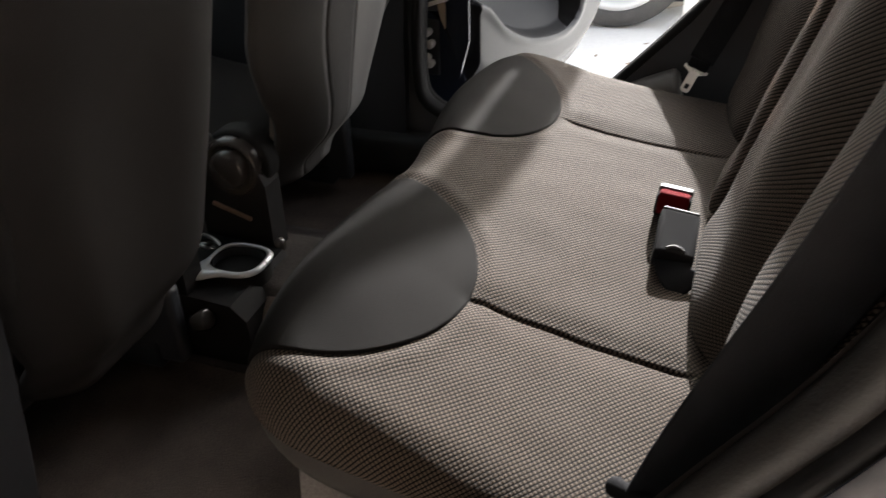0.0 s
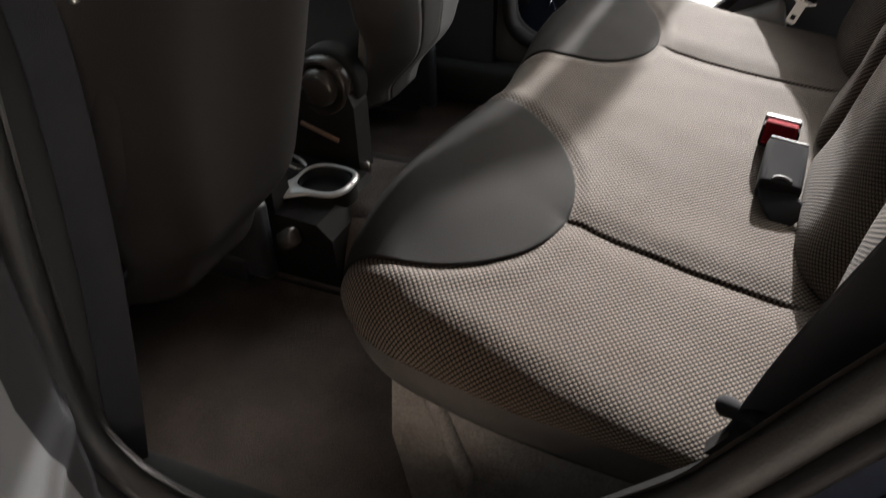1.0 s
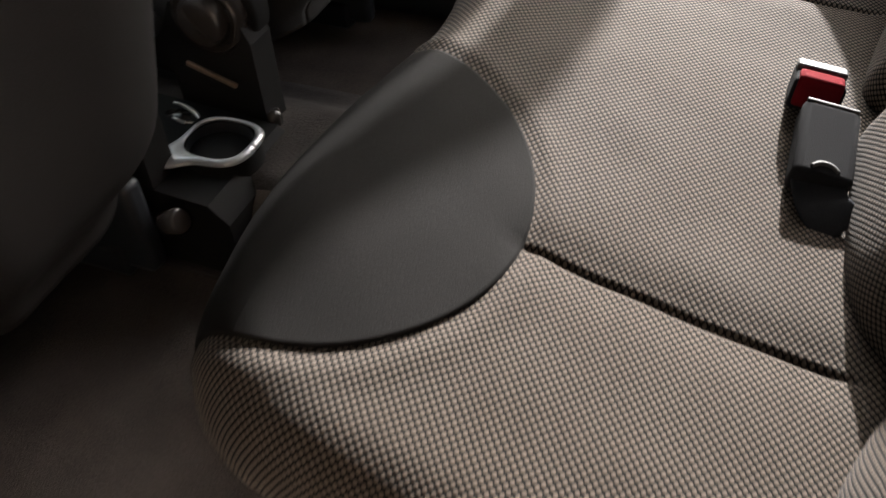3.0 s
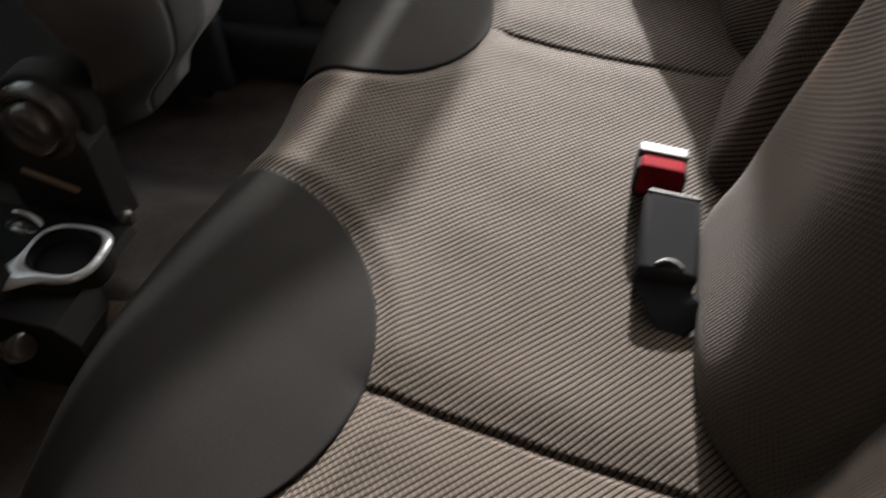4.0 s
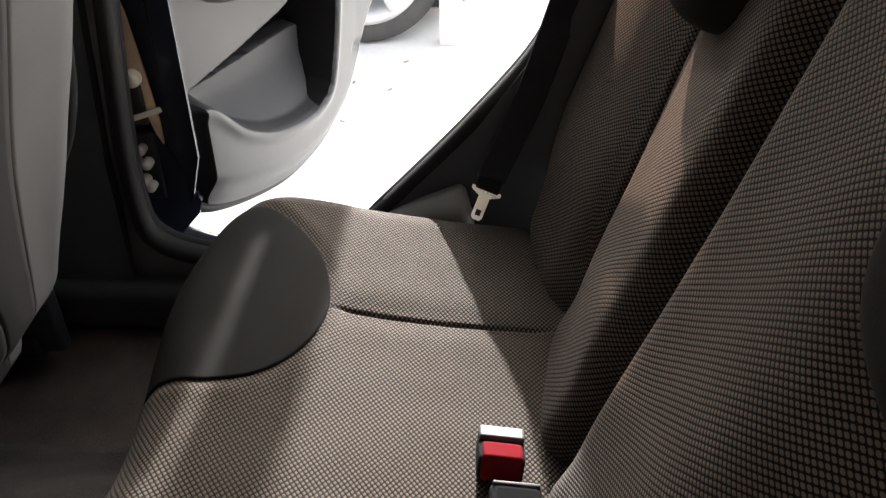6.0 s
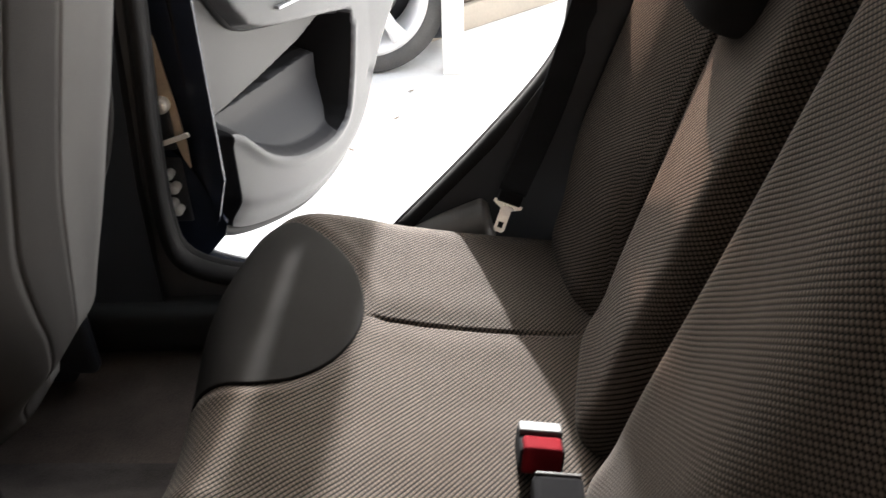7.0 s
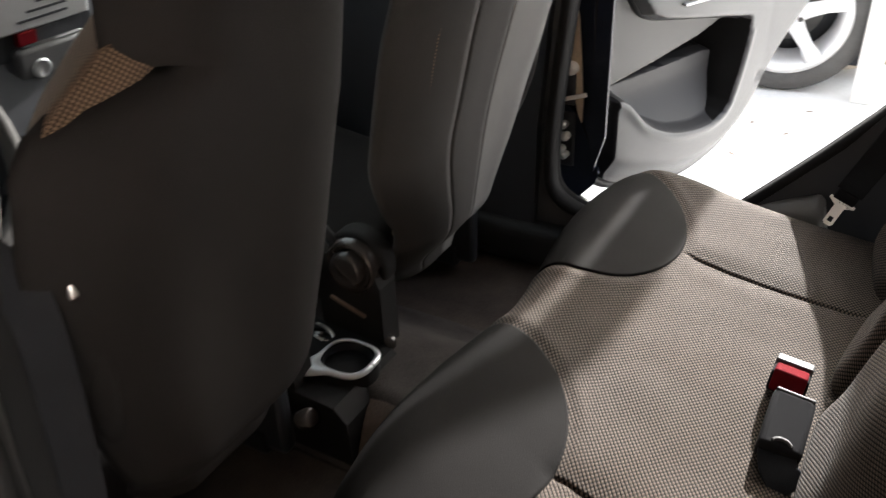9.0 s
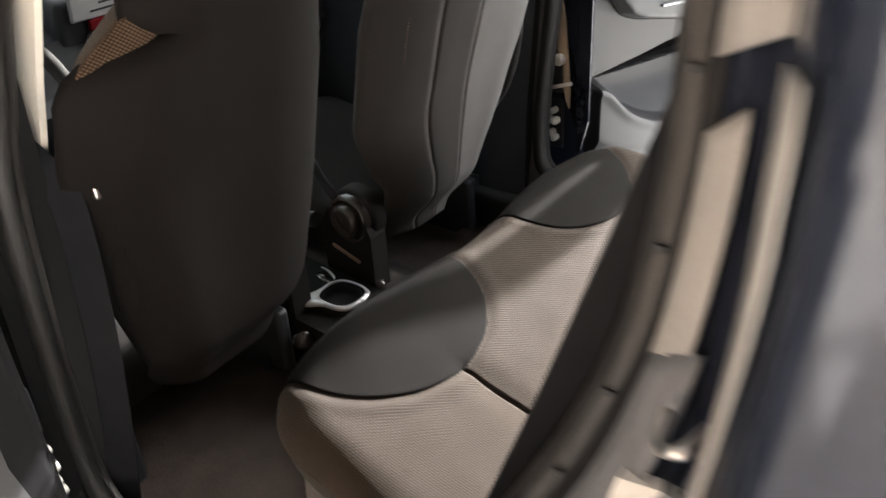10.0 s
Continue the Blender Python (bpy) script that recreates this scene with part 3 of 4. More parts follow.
    skin = sheet(lambda u, v: (u, v, 1.495 - 0.07 * (v / 0.64) ** 2 - 0.045 * ((u + 0.1) / 0.9) ** 2), lines(-1.02, 0.97, 0.1), lines(-0.66, 0.66, 0.06), 0.02)
    part("roof_skin", skin, PAINT, car, "dark blue painted roof")
    part("windscreen_surround", box((0.5, 1.36, 0.03), (-1.86, 0, 0.92), 0.01), PAINT, car)
    ws = part("windscreen", sheet(lambda u, v: (-1.72 + 0.73 * u, v, 0.93 + 0.47 * u), [i / 6 for i in range(7)], lines(-0.64, 0.64, 0.16), 0.004), CLEAR, car)
    ws.visible_shadow = False
    part("firewall", box((0.05, 1.36, 0.68), (-1.72, 0, 0.59), 0.01), BLACK, car)
    part("tailgate", box((0.08, 1.3, 0.75), (0.95, 0, 0.62), 0.03), BLACK, car)
    part("load_cover", box((0.60, 1.16, 0.02), (0.65, 0, 0.95), 0.006), BLACK, car)
    return car


shell()


# ---- rear bench ----
SEAM = 0.256
# height of the cushion along the car, and its outline seen from above
CREST = [(-0.40, 0.634), (-0.36, 0.635), (-0.33, 0.634), (-0.295, 0.626), (-0.25, 0.611), (-0.20, 0.594), (-0.13, 0.578), (-0.05, 0.565), (0.05, 0.553), (0.12, 0.545)]
HEM = [(-0.40, 0.556), (-0.33, 0.562), (-0.25, 0.557), (-0.17, 0.549), (-0.05, 0.545), (0.12, 0.535)]
RIM = [(0.11, -0.517), (-0.05, -0.517), (-0.16, -0.514), (-0.24, -0.508), (-0.305, -0.495), (-0.352, -0.468), (-0.382, -0.425), (-0.398, -0.36), (-0.404, -0.27), (-0.398, -0.18), (-0.383, -0.09), (-0.375, 0.0),
       (-0.383, 0.09), (-0.396, 0.18), (-0.400, 0.26), (-0.392, 0.34), (-0.374, 0.418), (-0.338, 0.474), (-0.27, 0.504), (-0.16, 0.515), (-0.05, 0.514), (0.11, 0.51)]
ROLL = 0.056
RIM_LINE = spline([(x, y, 0) for x, y in RIM], 160)


def inset(line, off):
    out = []
    for i, p in enumerate(line):
        t = (line[min(len(line) - 1, i + 1)] - line[max(0, i - 1)]).normalized()
        out.append(Vector((p.x + t.y * off, p.y - t.x * off, 0)))
    return out


FLAT = np.array([(p.x, p.y) for p in inset(RIM_LINE, ROLL)])
FLAT_A, FLAT_D = FLAT[:-1], FLAT[1:] - FLAT[:-1]
FLAT_L = (FLAT_D ** 2).sum(1)
OVALS = {-1: (-0.258, 0.174, 0.148), 1: (0.250, 0.168, 0.131)}
OVAL_X = -0.338


def cushion_point(a, b, lift=0.0):
    """A point of the cushion's skin; a and b are metres along and across the cloth when it is laid flat."""
    d = np.array((a, b)) - FLAT_A
    k = np.clip((d * FLAT_D).sum(1) / FLAT_L, 0, 1)
    near = FLAT_A + FLAT_D * k[:, None]
    off = np.array((a, b)) - near
    i = int(np.argmin((off ** 2).sum(1)))
    nx, ny = float(near[i][0]), float(near[i][1])
    ox, oy = float(off[i][0]), float(off[i][1])
    e = math.hypot(ox, oy)
    if FLAT_D[i][0] * oy - FLAT_D[i][1] * ox < 0 or e < 1e-6:      # on the level part
        nx, ny, ox, oy, e, ang = a, b, 0.0, 0.0, 0.0, 0.0
    else:
        ox, oy = ox / e, oy / e
        ang = min(math.pi / 2, e / ROLL)
    y = abs(ny)
    top = lerp_table(CREST, nx) - (0.014 if ny < 0 else -0.003) * smoothstep(-0.2, -0.32, nx) * smoothstep(0.28, 0.46, y)
    level = smoothstep(-0.39, -0.345, nx) * smoothstep(0.08, 0.04, nx) * math.cos(ang)
    groove = smoothstep(-0.215, -0.18, nx) * level
    g = abs(y - SEAM - 0.06 * (nx + 0.2))
    h = lift - groove * (0.0040 * math.exp(-(g / 0.0034) ** 2) + 0.0045 * math.exp(-(g / 0.026) ** 2))
    h += 0.003 * level * math.exp(-(ny / 0.12) ** 2)
    h += 0.0022 * noise.noise((a * 7, b * 7, 3)) + 0.0012 * noise.noise((a * 16, b * 16, 9))
    cy, hw, dp = OVALS[1 if b > 0 else -1]
    if lift == 0.0:
        q = math.hypot((b - cy) / hw, max(0.0, a - OVAL_X) / dp) - 1
        h -= 0.0025 * math.exp(-(q * 0.15 / 0.007) ** 2) - 0.0015 * math.exp(-((q * 0.15 - 0.016) / 0.010) ** 2)
    low = lerp_table(HEM, nx)
    r = ROLL * math.sin(ang)
    return Vector((nx + ox * (r + h * math.sin(ang)), ny + oy * (r + h * math.sin(ang)), low + (top - low) * math.cos(ang) + h * math.cos(ang)))


BENCH = thing("rear_bench", "beige mesh cloth rear bench with charcoal front panels", "car seat")
BENCH.matrix_world = Matrix.Translation((-0.2, 0, 0)) @ Matrix.Rotation(radians(-1.2), 4, "Z") @ Matrix.Translation((0.2, 0, 0))


def rear_cushion():
    reach = 0.036
    au, bv = lines(-0.404 - reach, 0.11, 0.0065), lines(-0.517 - reach, 0.51 + reach, 0.0068, (-SEAM - 0.004, SEAM + 0.004), 0.0025, 0.02)

    def held(a, b):
        d = np.array((a, b)) - FLAT_A
        k = np.clip((d * FLAT_D).sum(1) / FLAT_L, 0, 1)
        off = d - FLAT_D * k[:, None]
        i = int(np.argmin((off ** 2).sum(1)))
        return FLAT_D[i][0] * off[i][1] - FLAT_D[i][1] * off[i][0] < 0 or (off[i] ** 2).sum() < (ROLL * math.pi / 2 + 0.009) ** 2
    c = part("cushion", sheet(cushion_point, au, bv, 0.0, held), CLOTH, BENCH, "beige mesh cloth cushion")
    # the rounded charcoal panel let into the front edge on either side
    for side in (-1, 1):
        cy, hw, dp = OVALS[side]

        def oval(r, t, cy=cy, hw=hw, dp=dp):
            th = math.pi * t
            return cushion_point(OVAL_X + dp * r * max(0.0, math.sin(th)), cy + hw * r * math.cos(th), 0.0005 + 0.002 * (1 - r ** 4) - (0.006 if r > 0.995 else 0.0))
        bm = sheet(oval, [0.0, 0.1, 0.2, 0.3, 0.4, 0.5, 0.6, 0.7, 0.8, 0.86, 0.91, 0.95, 0.975, 0.99, 1.0], [i / 60 for i in range(61)])

        def nose(u, v, cy=cy, hw=hw):
            return cushion_point(OVAL_X - 0.15 * u, cy + hw * v * (1 + 0.03 * u), 0.0005 + 0.002 * (1 - v ** 4) - (0.006 if abs(v) > 0.995 else 0))
        sheet(nose, [i / 16 for i in range(17)], [-1, -0.99, -0.97, -0.94, -0.9] + [i / 20 for i in range(-17, 18)] + [0.9, 0.94, 0.97, 0.99, 1], bm=bm)
        bmesh.ops.remove_doubles(bm, verts=bm.verts[:], dist=0.0005)
        part("front_panel", bm, OVAL, c, "charcoal knitted front panel")
    # dark cloth band below the cover, round the three open sides
    path = inset(RIM_LINE, 0.004)

    def band(u, v):
        i = int(u)
        t = (path[min(159, i + 1)] - path[max(0, i - 1)]).normalized()
        out = Vector((t.y, -t.x, 0)) * -1
        z = lerp_table(HEM, path[i].x)
        return path[i] + out * (0.006 * math.sin(v * 2.6) - 0.016 * v) + Vector((0, 0, z + 0.005 - 0.062 * v))
    part("side_band", sheet(band, list(range(160)), [i / 6 for i in range(7)], 0.004), SKIRT, c, "dark cloth band round the base")
    part("base", prism([(0.08, 0.27), (0.08, 0.50), (-0.22, 0.535), (-0.300, 0.53), (-0.308, 0.42), (-0.28, 0.26), (-0.2, 0.25)], -0.478, 0.478, "y", 0.045, 5), BASEGREY, c, "grey carpet-covered base")
    part("carpet_fold", tube(spline([(-0.262, -0.474, 0.505), (-0.25, -0.477, 0.477), (-0.236, -0.478, 0.438), (-0.222, -0.478, 0.391), (-0.226, -0.476, 0.33)], 24), 0.011, 10), BASEGREY, c, "puckered crease in the carpet")


rear_cushion()

BASE_X, BASE_Z, RAKE = 0.062, 0.535, 0.29


def back_panel(y0, y1, name, label, seams):
    """One leaf of the split backrest, its face leaning back; y0 is the edge nearer to the entry flank."""
    H = 0.66
    ln = math.hypot(1, RAKE)
    outer_near, outer_far = y0 < -0.3, y1 > 0.3

    def edge(h, y, out):
        return y if not out else math.copysign(abs(y) - (0.09 * (1 - smoothstep(0.0, 0.20, h)) if y > 0 else 0.105 * (1 - smoothstep(0.0, 0.27, h))), y)

    def face(u, v):
        h = u
        a, c = edge(h, y0, outer_near), edge(h, y1, outer_far)
        f = v
        y = a + (c - a) * f
        dl, dr = (y - a), (c - y)
        rnd = 0.0
        for d in (dl, dr):
            if d < 0.045:
                rnd += 0.045 - math.sqrt(max(0, 0.045 ** 2 - (0.045 - d) ** 2))
        if h > H - 0.06:
            q = (h - (H - 0.06)) / 0.06
            rnd += 0.06 * (1 - math.sqrt(max(0, 1 - q * q)))
        if h < 0.05:
            rnd += 0.016 * (1 - h / 0.05) ** 2
        mid = math.copysign(0.29, (y0 + y1))
        low = 1 - smoothstep(0.05, 0.42, h)
        puff = 0.020 - (0.025 * math.exp(-((y - mid) / 0.125) ** 2) if outer_far else 0.030 * math.exp(-((y - mid) / 0.080) ** 2)) + 0.006 * math.exp(-((h - 0.16) / 0.13) ** 2) + 0.012 * (1 - smoothstep(0.0, 0.10, h))
        if not outer_far:
            puff += 0.015 * smoothstep(0.04, 0.20, -y) * smoothstep(0.08, 0.25, h)
        for sy0, sy1 in seams:
            sy = sy0 + (sy1 - sy0) * smoothstep(-0.1, 0.5, h)
            d = abs(y - sy)
            puff -= 0.008 * math.exp(-(d / 0.006) ** 2) + (0.009 + 0.011 * low) * math.exp(-(d / 0.034) ** 2)
        out = puff - rnd + 0.0016 * noise.noise((h * 7, y * 7, 8))
        x = BASE_X + RAKE * h / ln - out / ln
        z = BASE_Z + h / ln + out * RAKE / ln
        return (x, y, z)
    vs = lines(0, 1, 0.018) + [0.004, 0.009, 0.014, 0.986, 0.991, 0.996]
    for sy0, sy1 in seams:
        vs += [(sy0 - y0) / (y1 - y0) + k * 0.006 for k in range(-14, 15)]
    vs = sorted({round(min(1, max(0, v)), 4) for v in vs})
    hs = lines(0, H, 0.014)
    bm = map_by_length(sheet(face, hs, vs, 0.05), face, hs, vs)
    uvl = bm.loops.layers.uv.verify()
    for f in bm.faces:
        if all(lp[uvl].uv.length < 1e-6 for lp in f.loops):
            for lp in f.loops:
                lp[uvl].uv = (lp.vert.co.z, lp.vert.co.x + 0.5 * lp.vert.co.y)
    b = part(name, bm, CLOTH, BENCH, label)
    part("back_board", box((0.03, y1 - y0 - 0.08, H - 0.06), (BASE_X + 0.075 + RAKE * H / 2 / ln, (y0 + y1) / 2, BASE_Z + H / 2 / ln), 0.01, Matrix.Rotation(math.atan(RAKE), 4, "Y")), CARPET, b)
    return b


back_panel(-0.540, 0.030, "backrest", "wide leaf of the rear backrest in beige mesh cloth", [(-0.262, -0.315)])
back_panel(0.055, 0.60, "backrest", "narrow leaf of the rear backrest in beige mesh cloth", [(0.296, 0.316)])


def rear_headrest(y):
    m = Matrix.Translation((0.196, y, 1.035)) @ Matrix.Rotation(math.atan(RAKE), 4, "Y")
    bm = bmesh.new()
    bmesh.ops.create_uvsphere(bm, u_segments=32, v_segments=20, radius=1)
    for v in bm.verts:
        c = v.co
        f = lambda q, e: math.copysign(abs(q) ** e, q)
        v.co = m @ Vector((0.05 * f(c.x, 0.8), 0.125 * f(c.y, 0.75), 0.085 * f(c.z, 0.75)))
    smooth_all(bm)
    h = part("headrest", bm, OVAL, BENCH, "low charcoal headrest")
    part("stitching", tube([m @ Vector((-0.052, 0.09 * math.cos(t), 0.05 * math.sin(t))) for t in [math.pi * i / 20 for i in range(21)]], 0.0012, 6), SKIRT, h)


rear_headrest(0.285)
rear_headrest(-0.30)


# ---- belts ----
def buckles():
    b = thing("belt_buckle", "black belt buckle with red release button lying on the cushion", "buckle", "rear buckles")
    tilt = Matrix.Rotation(radians(-14), 4, "X") @ Matrix.Rotation(radians(6), 4, "Y")
    m = Matrix.Translation((0.0, 0.032, 0.583)) @ tilt
    part("housing", box((0.046, 0.055, 0.030), m @ Vector((0, 0.008, 0)), 0.006, tilt, 3), BUCKLE, b)
    part("release_button", box((0.040, 0.026, 0.030), m @ Vector((0, -0.010, 0.004)), 0.004, tilt, 2), RED, b, "red release button")
    part("cap", box((0.046, 0.020, 0.008), m @ Vector((0, 0.020, 0.016)), 0.003, tilt, 2), CAPGREY, b, "pale worn cap")
    c = thing("belt_buckle", "dark grey belt buckle lying face down on the cushion", "buckle", "rear buckles")
    tilt = Matrix.Rotation(radians(10), 4, "X") @ Matrix.Rotation(radians(8), 4, "Y")
    m = Matrix.Translation((0.012, -0.045, 0.580)) @ tilt
    part("housing", box((0.050, 0.088, 0.028), m @ Vector((0, -0.0065, 0)), 0.007, tilt, 3), BUCKLE, c)
    arc = spline([m @ Vector(p) for p in ((-0.011, -0.0415, 0.0135), (-0.006, -0.0375, 0.0145), (0, -0.036, 0.0145), (0.006, -0.0375, 0.0145), (0.011, -0.0415, 0.0135))], 14)
    part("top_edge", box((0.046, 0.004, 0.004), m @ Vector((0, 0.0365, 0.0125)), 0.0015, tilt, 2), CAPGREY, c, "pale worn edge")
    part("rim", tube(arc, 0.0022, 8), CAPGREY, c, "pale worn rim")
    web = spline([(0.010, -0.082, 0.576), (0.012, -0.098, 0.575), (0.020, -0.116, 0.569), (0.038, -0.130, 0.560)], 20)
    part("webbing", ribbon(web, (1, 0, 0), 0.042, 0.003), WEBBING, c)
    return b


buckles()


def belt_tongue():
    t = thing("belt_tongue", "bright steel belt tongue hanging from black webbing", "belt tongue")
    nrm = Vector((-0.05, -0.83, 0.55)).normalized()
    ax = Vector((0.91, 0.0, -0.41))
    ax = (ax - nrm * ax.dot(nrm)).normalized()
    az = ax.cross(-nrm)
    at = Vector((-0.007, 0.528, 0.5955)) - az * 0.0225
    m = Matrix(((ax.x, -nrm.x, az.x, at.x), (ax.y, -nrm.y, az.y, at.y), (ax.z, -nrm.z, az.z, at.z), (0, 0, 0, 1))) @ Matrix.Scale(0.66, 4)
    # flat plate: a wide shoulder, a narrow blade with a slot
    bm = bmesh.new()
    outer = [(-0.034, 0.036), (-0.034, 0.028), (-0.013, 0.018), (-0.013, -0.030), (-0.008, -0.036), (0.008, -0.036), (0.013, -0.030), (0.013, 0.018), (0.034, 0.028), (0.034, 0.036)]
    slot = [(-0.006, -0.012), (-0.006, -0.026), (0.006, -0.026), (0.006, -0.012)]
    quads = [[(-0.034, 0.036), (-0.034, 0.028), (-0.013, 0.018), (0.013, 0.018), (0.034, 0.028), (0.034, 0.036)],
             [(-0.013, 0.018), (-0.013, -0.012), (0.013, -0.012), (0.013, 0.018)],
             [(-0.013, -0.012), (-0.013, -0.026), (-0.006, -0.026), (-0.006, -0.012)],
             [(0.006, -0.012), (0.006, -0.026), (0.013, -0.026), (0.013, -0.012)],
             [(-0.013, -0.026), (-0.013, -0.030), (-0.008, -0.036), (0.008, -0.036), (0.013, -0.030), (0.013, -0.026), (0.006, -0.026), (-0.006, -0.026)]]
    for q in quads:
        prism(q, -0.0012, 0.0012, "y", bm=bm)
    bmesh.ops.transform(bm, matrix=m, verts=bm.verts[:])
    part("blade", bm, STEEL, t, "bright steel blade")
    part("grip", box((0.056, 0.014, 0.030), m @ Vector((0, 0.004, 0.046)), 0.005, m.to_3x3().to_4x4(), 3), BUCKLE, t)
    web = spline([m @ Vector((0, 0.004, 0.06)), (0.050, 0.572, 0.72), (0.084, 0.583, 0.83), (0.100, 0.584, 0.89), (0.110, 0.600, 0.93)], 24)
    part("webbing", ribbon(web, (1, 0.2, -0.3), 0.046), WEBBING, t)


belt_tongue()


def near_clip():
    t = thing("belt_guide", "small black belt guide at the end of the cushion", "belt guide")
    path = spline([(0.005, -0.530, 0.638), (0.005, -0.535, 0.644), (0.013, -0.544, 0.650), (0.030, -0.556, 0.658)], 16)
    part("hook", tube(path, [0.0085 - 0.002 * i / 15 for i in range(16)], 10), BUCKLE, t)
    part("flap", prism([(-0.004, 0.612), (0.010, 0.636), (0.030, 0.648), (0.036, 0.615)], -0.558, -0.544, "y", 0.003), HINGEBLACK, t)
    part("tab", box((0.009, 0.003, 0.012), (0.030, -0.556, 0.636), 0.001), BUCKLE, t)
    web = spline([(0.020, -0.55, 0.57), (0.055, -0.545, 0.703), (0.126, -0.55, 0.905), (0.24, -0.56, 1.25)], 24)
    part("webbing", ribbon(web, (1, 0.1, -0.4), 0.056), WEBBING, t)


near_clip()


# ---- front seats ----
def front_seat(s):
    """s = -1 on the entry flank, 1 on the far one. The back of the seat leans to the rear as it rises."""
    lab = "dark cloth front seat seen from behind, brown mesh on its shoulder" if s < 0 else "front seat with a grey outer flank to its back"
    seat = thing("front_chair", lab, "car seat", "front seats")
    CY = s * 0.325

    OUT = [(0.40, 0.06), (0.47, 0.10), (0.58, 0.145), (0.70, 0.185), (0.82, 0.215), (0.93, 0.225), (0.98, 0.219), (1.012, 0.216), (1.032, 0.195), (1.041, 0.160), (1.047, 0.112), (1.060, 0.084), (1.068, 0.088), (1.088, 0.114), (1.16, 0.118), (1.22, 0.11)]
    if s > 0:
        OUT = [(0.40, 0.01), (0.47, 0.045), (0.58, 0.103), (0.70, 0.166), (0.82, 0.209)] + OUT[5:]
    SHOULDER = [(0.40, 0.04), (0.47, 0.08), (0.58, 0.125), (0.70, 0.165), (0.82, 0.190), (0.95, 0.200), (1.0, 0.200), (1.02, 0.207), (1.05, 0.181), (1.08, 0.138), (1.10, 0.104), (1.22, 0.10)]
    INN = [(0.40, 0.15), (0.47, 0.185), (0.58, 0.205), (0.70, 0.212), (0.95, 0.215), (1.06, 0.20), (1.14, 0.165), (1.22, 0.14)]

    def half(z, f):
        return lerp_table(OUT, z) - (0.015 if s > 0 else 0.0) if f * s > 0 else lerp_table(INN, z) + (0.075 * smoothstep(0.60, 0.78, z) + 0.035 * smoothstep(0.57, 0.66, z) if s > 0 else 0.0)

    def rear(u, v):
        z, f = u, v
        hw = half(z, f)
        y = CY + hw * f
        wrap = max(0.0, abs(f) - 0.35) / 0.65
        x = -0.49 + 0.23 * (z - 1.05) + 0.006 - 0.055 * wrap ** 2.2 - 0.05 * smoothstep(0.56, 0.46, z) - 0.012 * math.exp(-((z - 0.75) / 0.2) ** 2) * math.exp(-(f / 0.6) ** 2)
        x += 0.003 * noise.noise((z * 6, y * 6, 5 + s))
        return (x, y, z)
    zs = lines(0.44, 1.20, 0.009)
    fs = [i / 24 for i in range(-24, 25)]
    # The near back takes the darker copy, so its tone carries the shade.
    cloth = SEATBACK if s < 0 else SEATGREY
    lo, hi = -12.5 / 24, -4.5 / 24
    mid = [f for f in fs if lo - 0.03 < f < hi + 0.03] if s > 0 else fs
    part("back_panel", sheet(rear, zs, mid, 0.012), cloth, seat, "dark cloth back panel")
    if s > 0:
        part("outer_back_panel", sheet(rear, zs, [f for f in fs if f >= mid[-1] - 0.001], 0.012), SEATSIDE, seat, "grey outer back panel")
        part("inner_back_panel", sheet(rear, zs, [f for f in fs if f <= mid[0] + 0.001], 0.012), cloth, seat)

    def front(u, v):
        z, f = u, v
        hw = lerp_table(SHOULDER, z) if f * s > 0 else half(z, f) - (0.012 if s < 0 else 0.034 - 0.03 * smoothstep(0.98, 1.06, z))
        y = CY + hw * f
        x = -0.49 + 0.23 * (z - 1.05) - 0.035 - 0.085 * (1 - abs(f) ** 5) + 0.05 * math.exp(-(f / 0.55) ** 4) * 0.5
        return (x, y, z)
    cover = sheet(front, [z for z in zs if z > 0.52], fs, 0.05)
    uvl = cover.loops.layers.uv.verify()
    cover.normal_update()
    for f in cover.faces:
        n = f.normal
        for lp in f.loops:
            c = lp.vert.co
            lp[uvl].uv = (c.z, c.y) if abs(n.x) >= max(abs(n.y), abs(n.z)) else (c.z, c.x) if abs(n.y) >= abs(n.z) else (c.x, c.y)
    part("front_cover", cover, CLOTH_BROWN, seat, "brown mesh cloth front")
    piping = [Vector(rear(z, s * 0.985)) + Vector((0.002, s * 0.001, 0)) for z in zs]
    part("piping", tube(piping, 0.0035, 6), SKIRT, seat)
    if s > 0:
        # Pale tube stands in for the highlight along the lit inner edge.
        part("inner_highlight", tube([Vector(rear(z, -0.985)) + Vector((0.003, -0.002, 0)) for z in zs if 0.70 < z < 1.0], 0.0045, 8), SEATSIDE, seat, "pale strip for the highlight on the seat's inner edge")
    fold = spline([(-0.556, CY + s * 0.160, 0.893), (-0.575, CY + s * 0.172, 0.80), (-0.600, CY + s * 0.168, 0.70), (-0.628, CY + s * 0.145, 0.63)], 24)
    part("side_fold", tube(fold, [0.006 + 0.013 * math.sin(math.pi * i / 23) ** 0.6 for i in range(24)], 10), SEATBACK, seat, "padded fold of the side cloth")
    bm = bmesh.new()
    bmesh.ops.create_uvsphere(bm, u_segments=28, v_segments=18, radius=1)
    for v in bm.verts:
        c = v.co
        v.co = Vector((-0.46 + 0.05 * math.copysign(abs(c.x) ** 0.8, c.x), CY + 0.13 * math.copysign(abs(c.y) ** 0.7, c.y), 1.31 + 0.10 * math.copysign(abs(c.z) ** 0.7, c.z)))
    smooth_all(bm)
    part("head_restraint", bm, SEATBACK, seat)
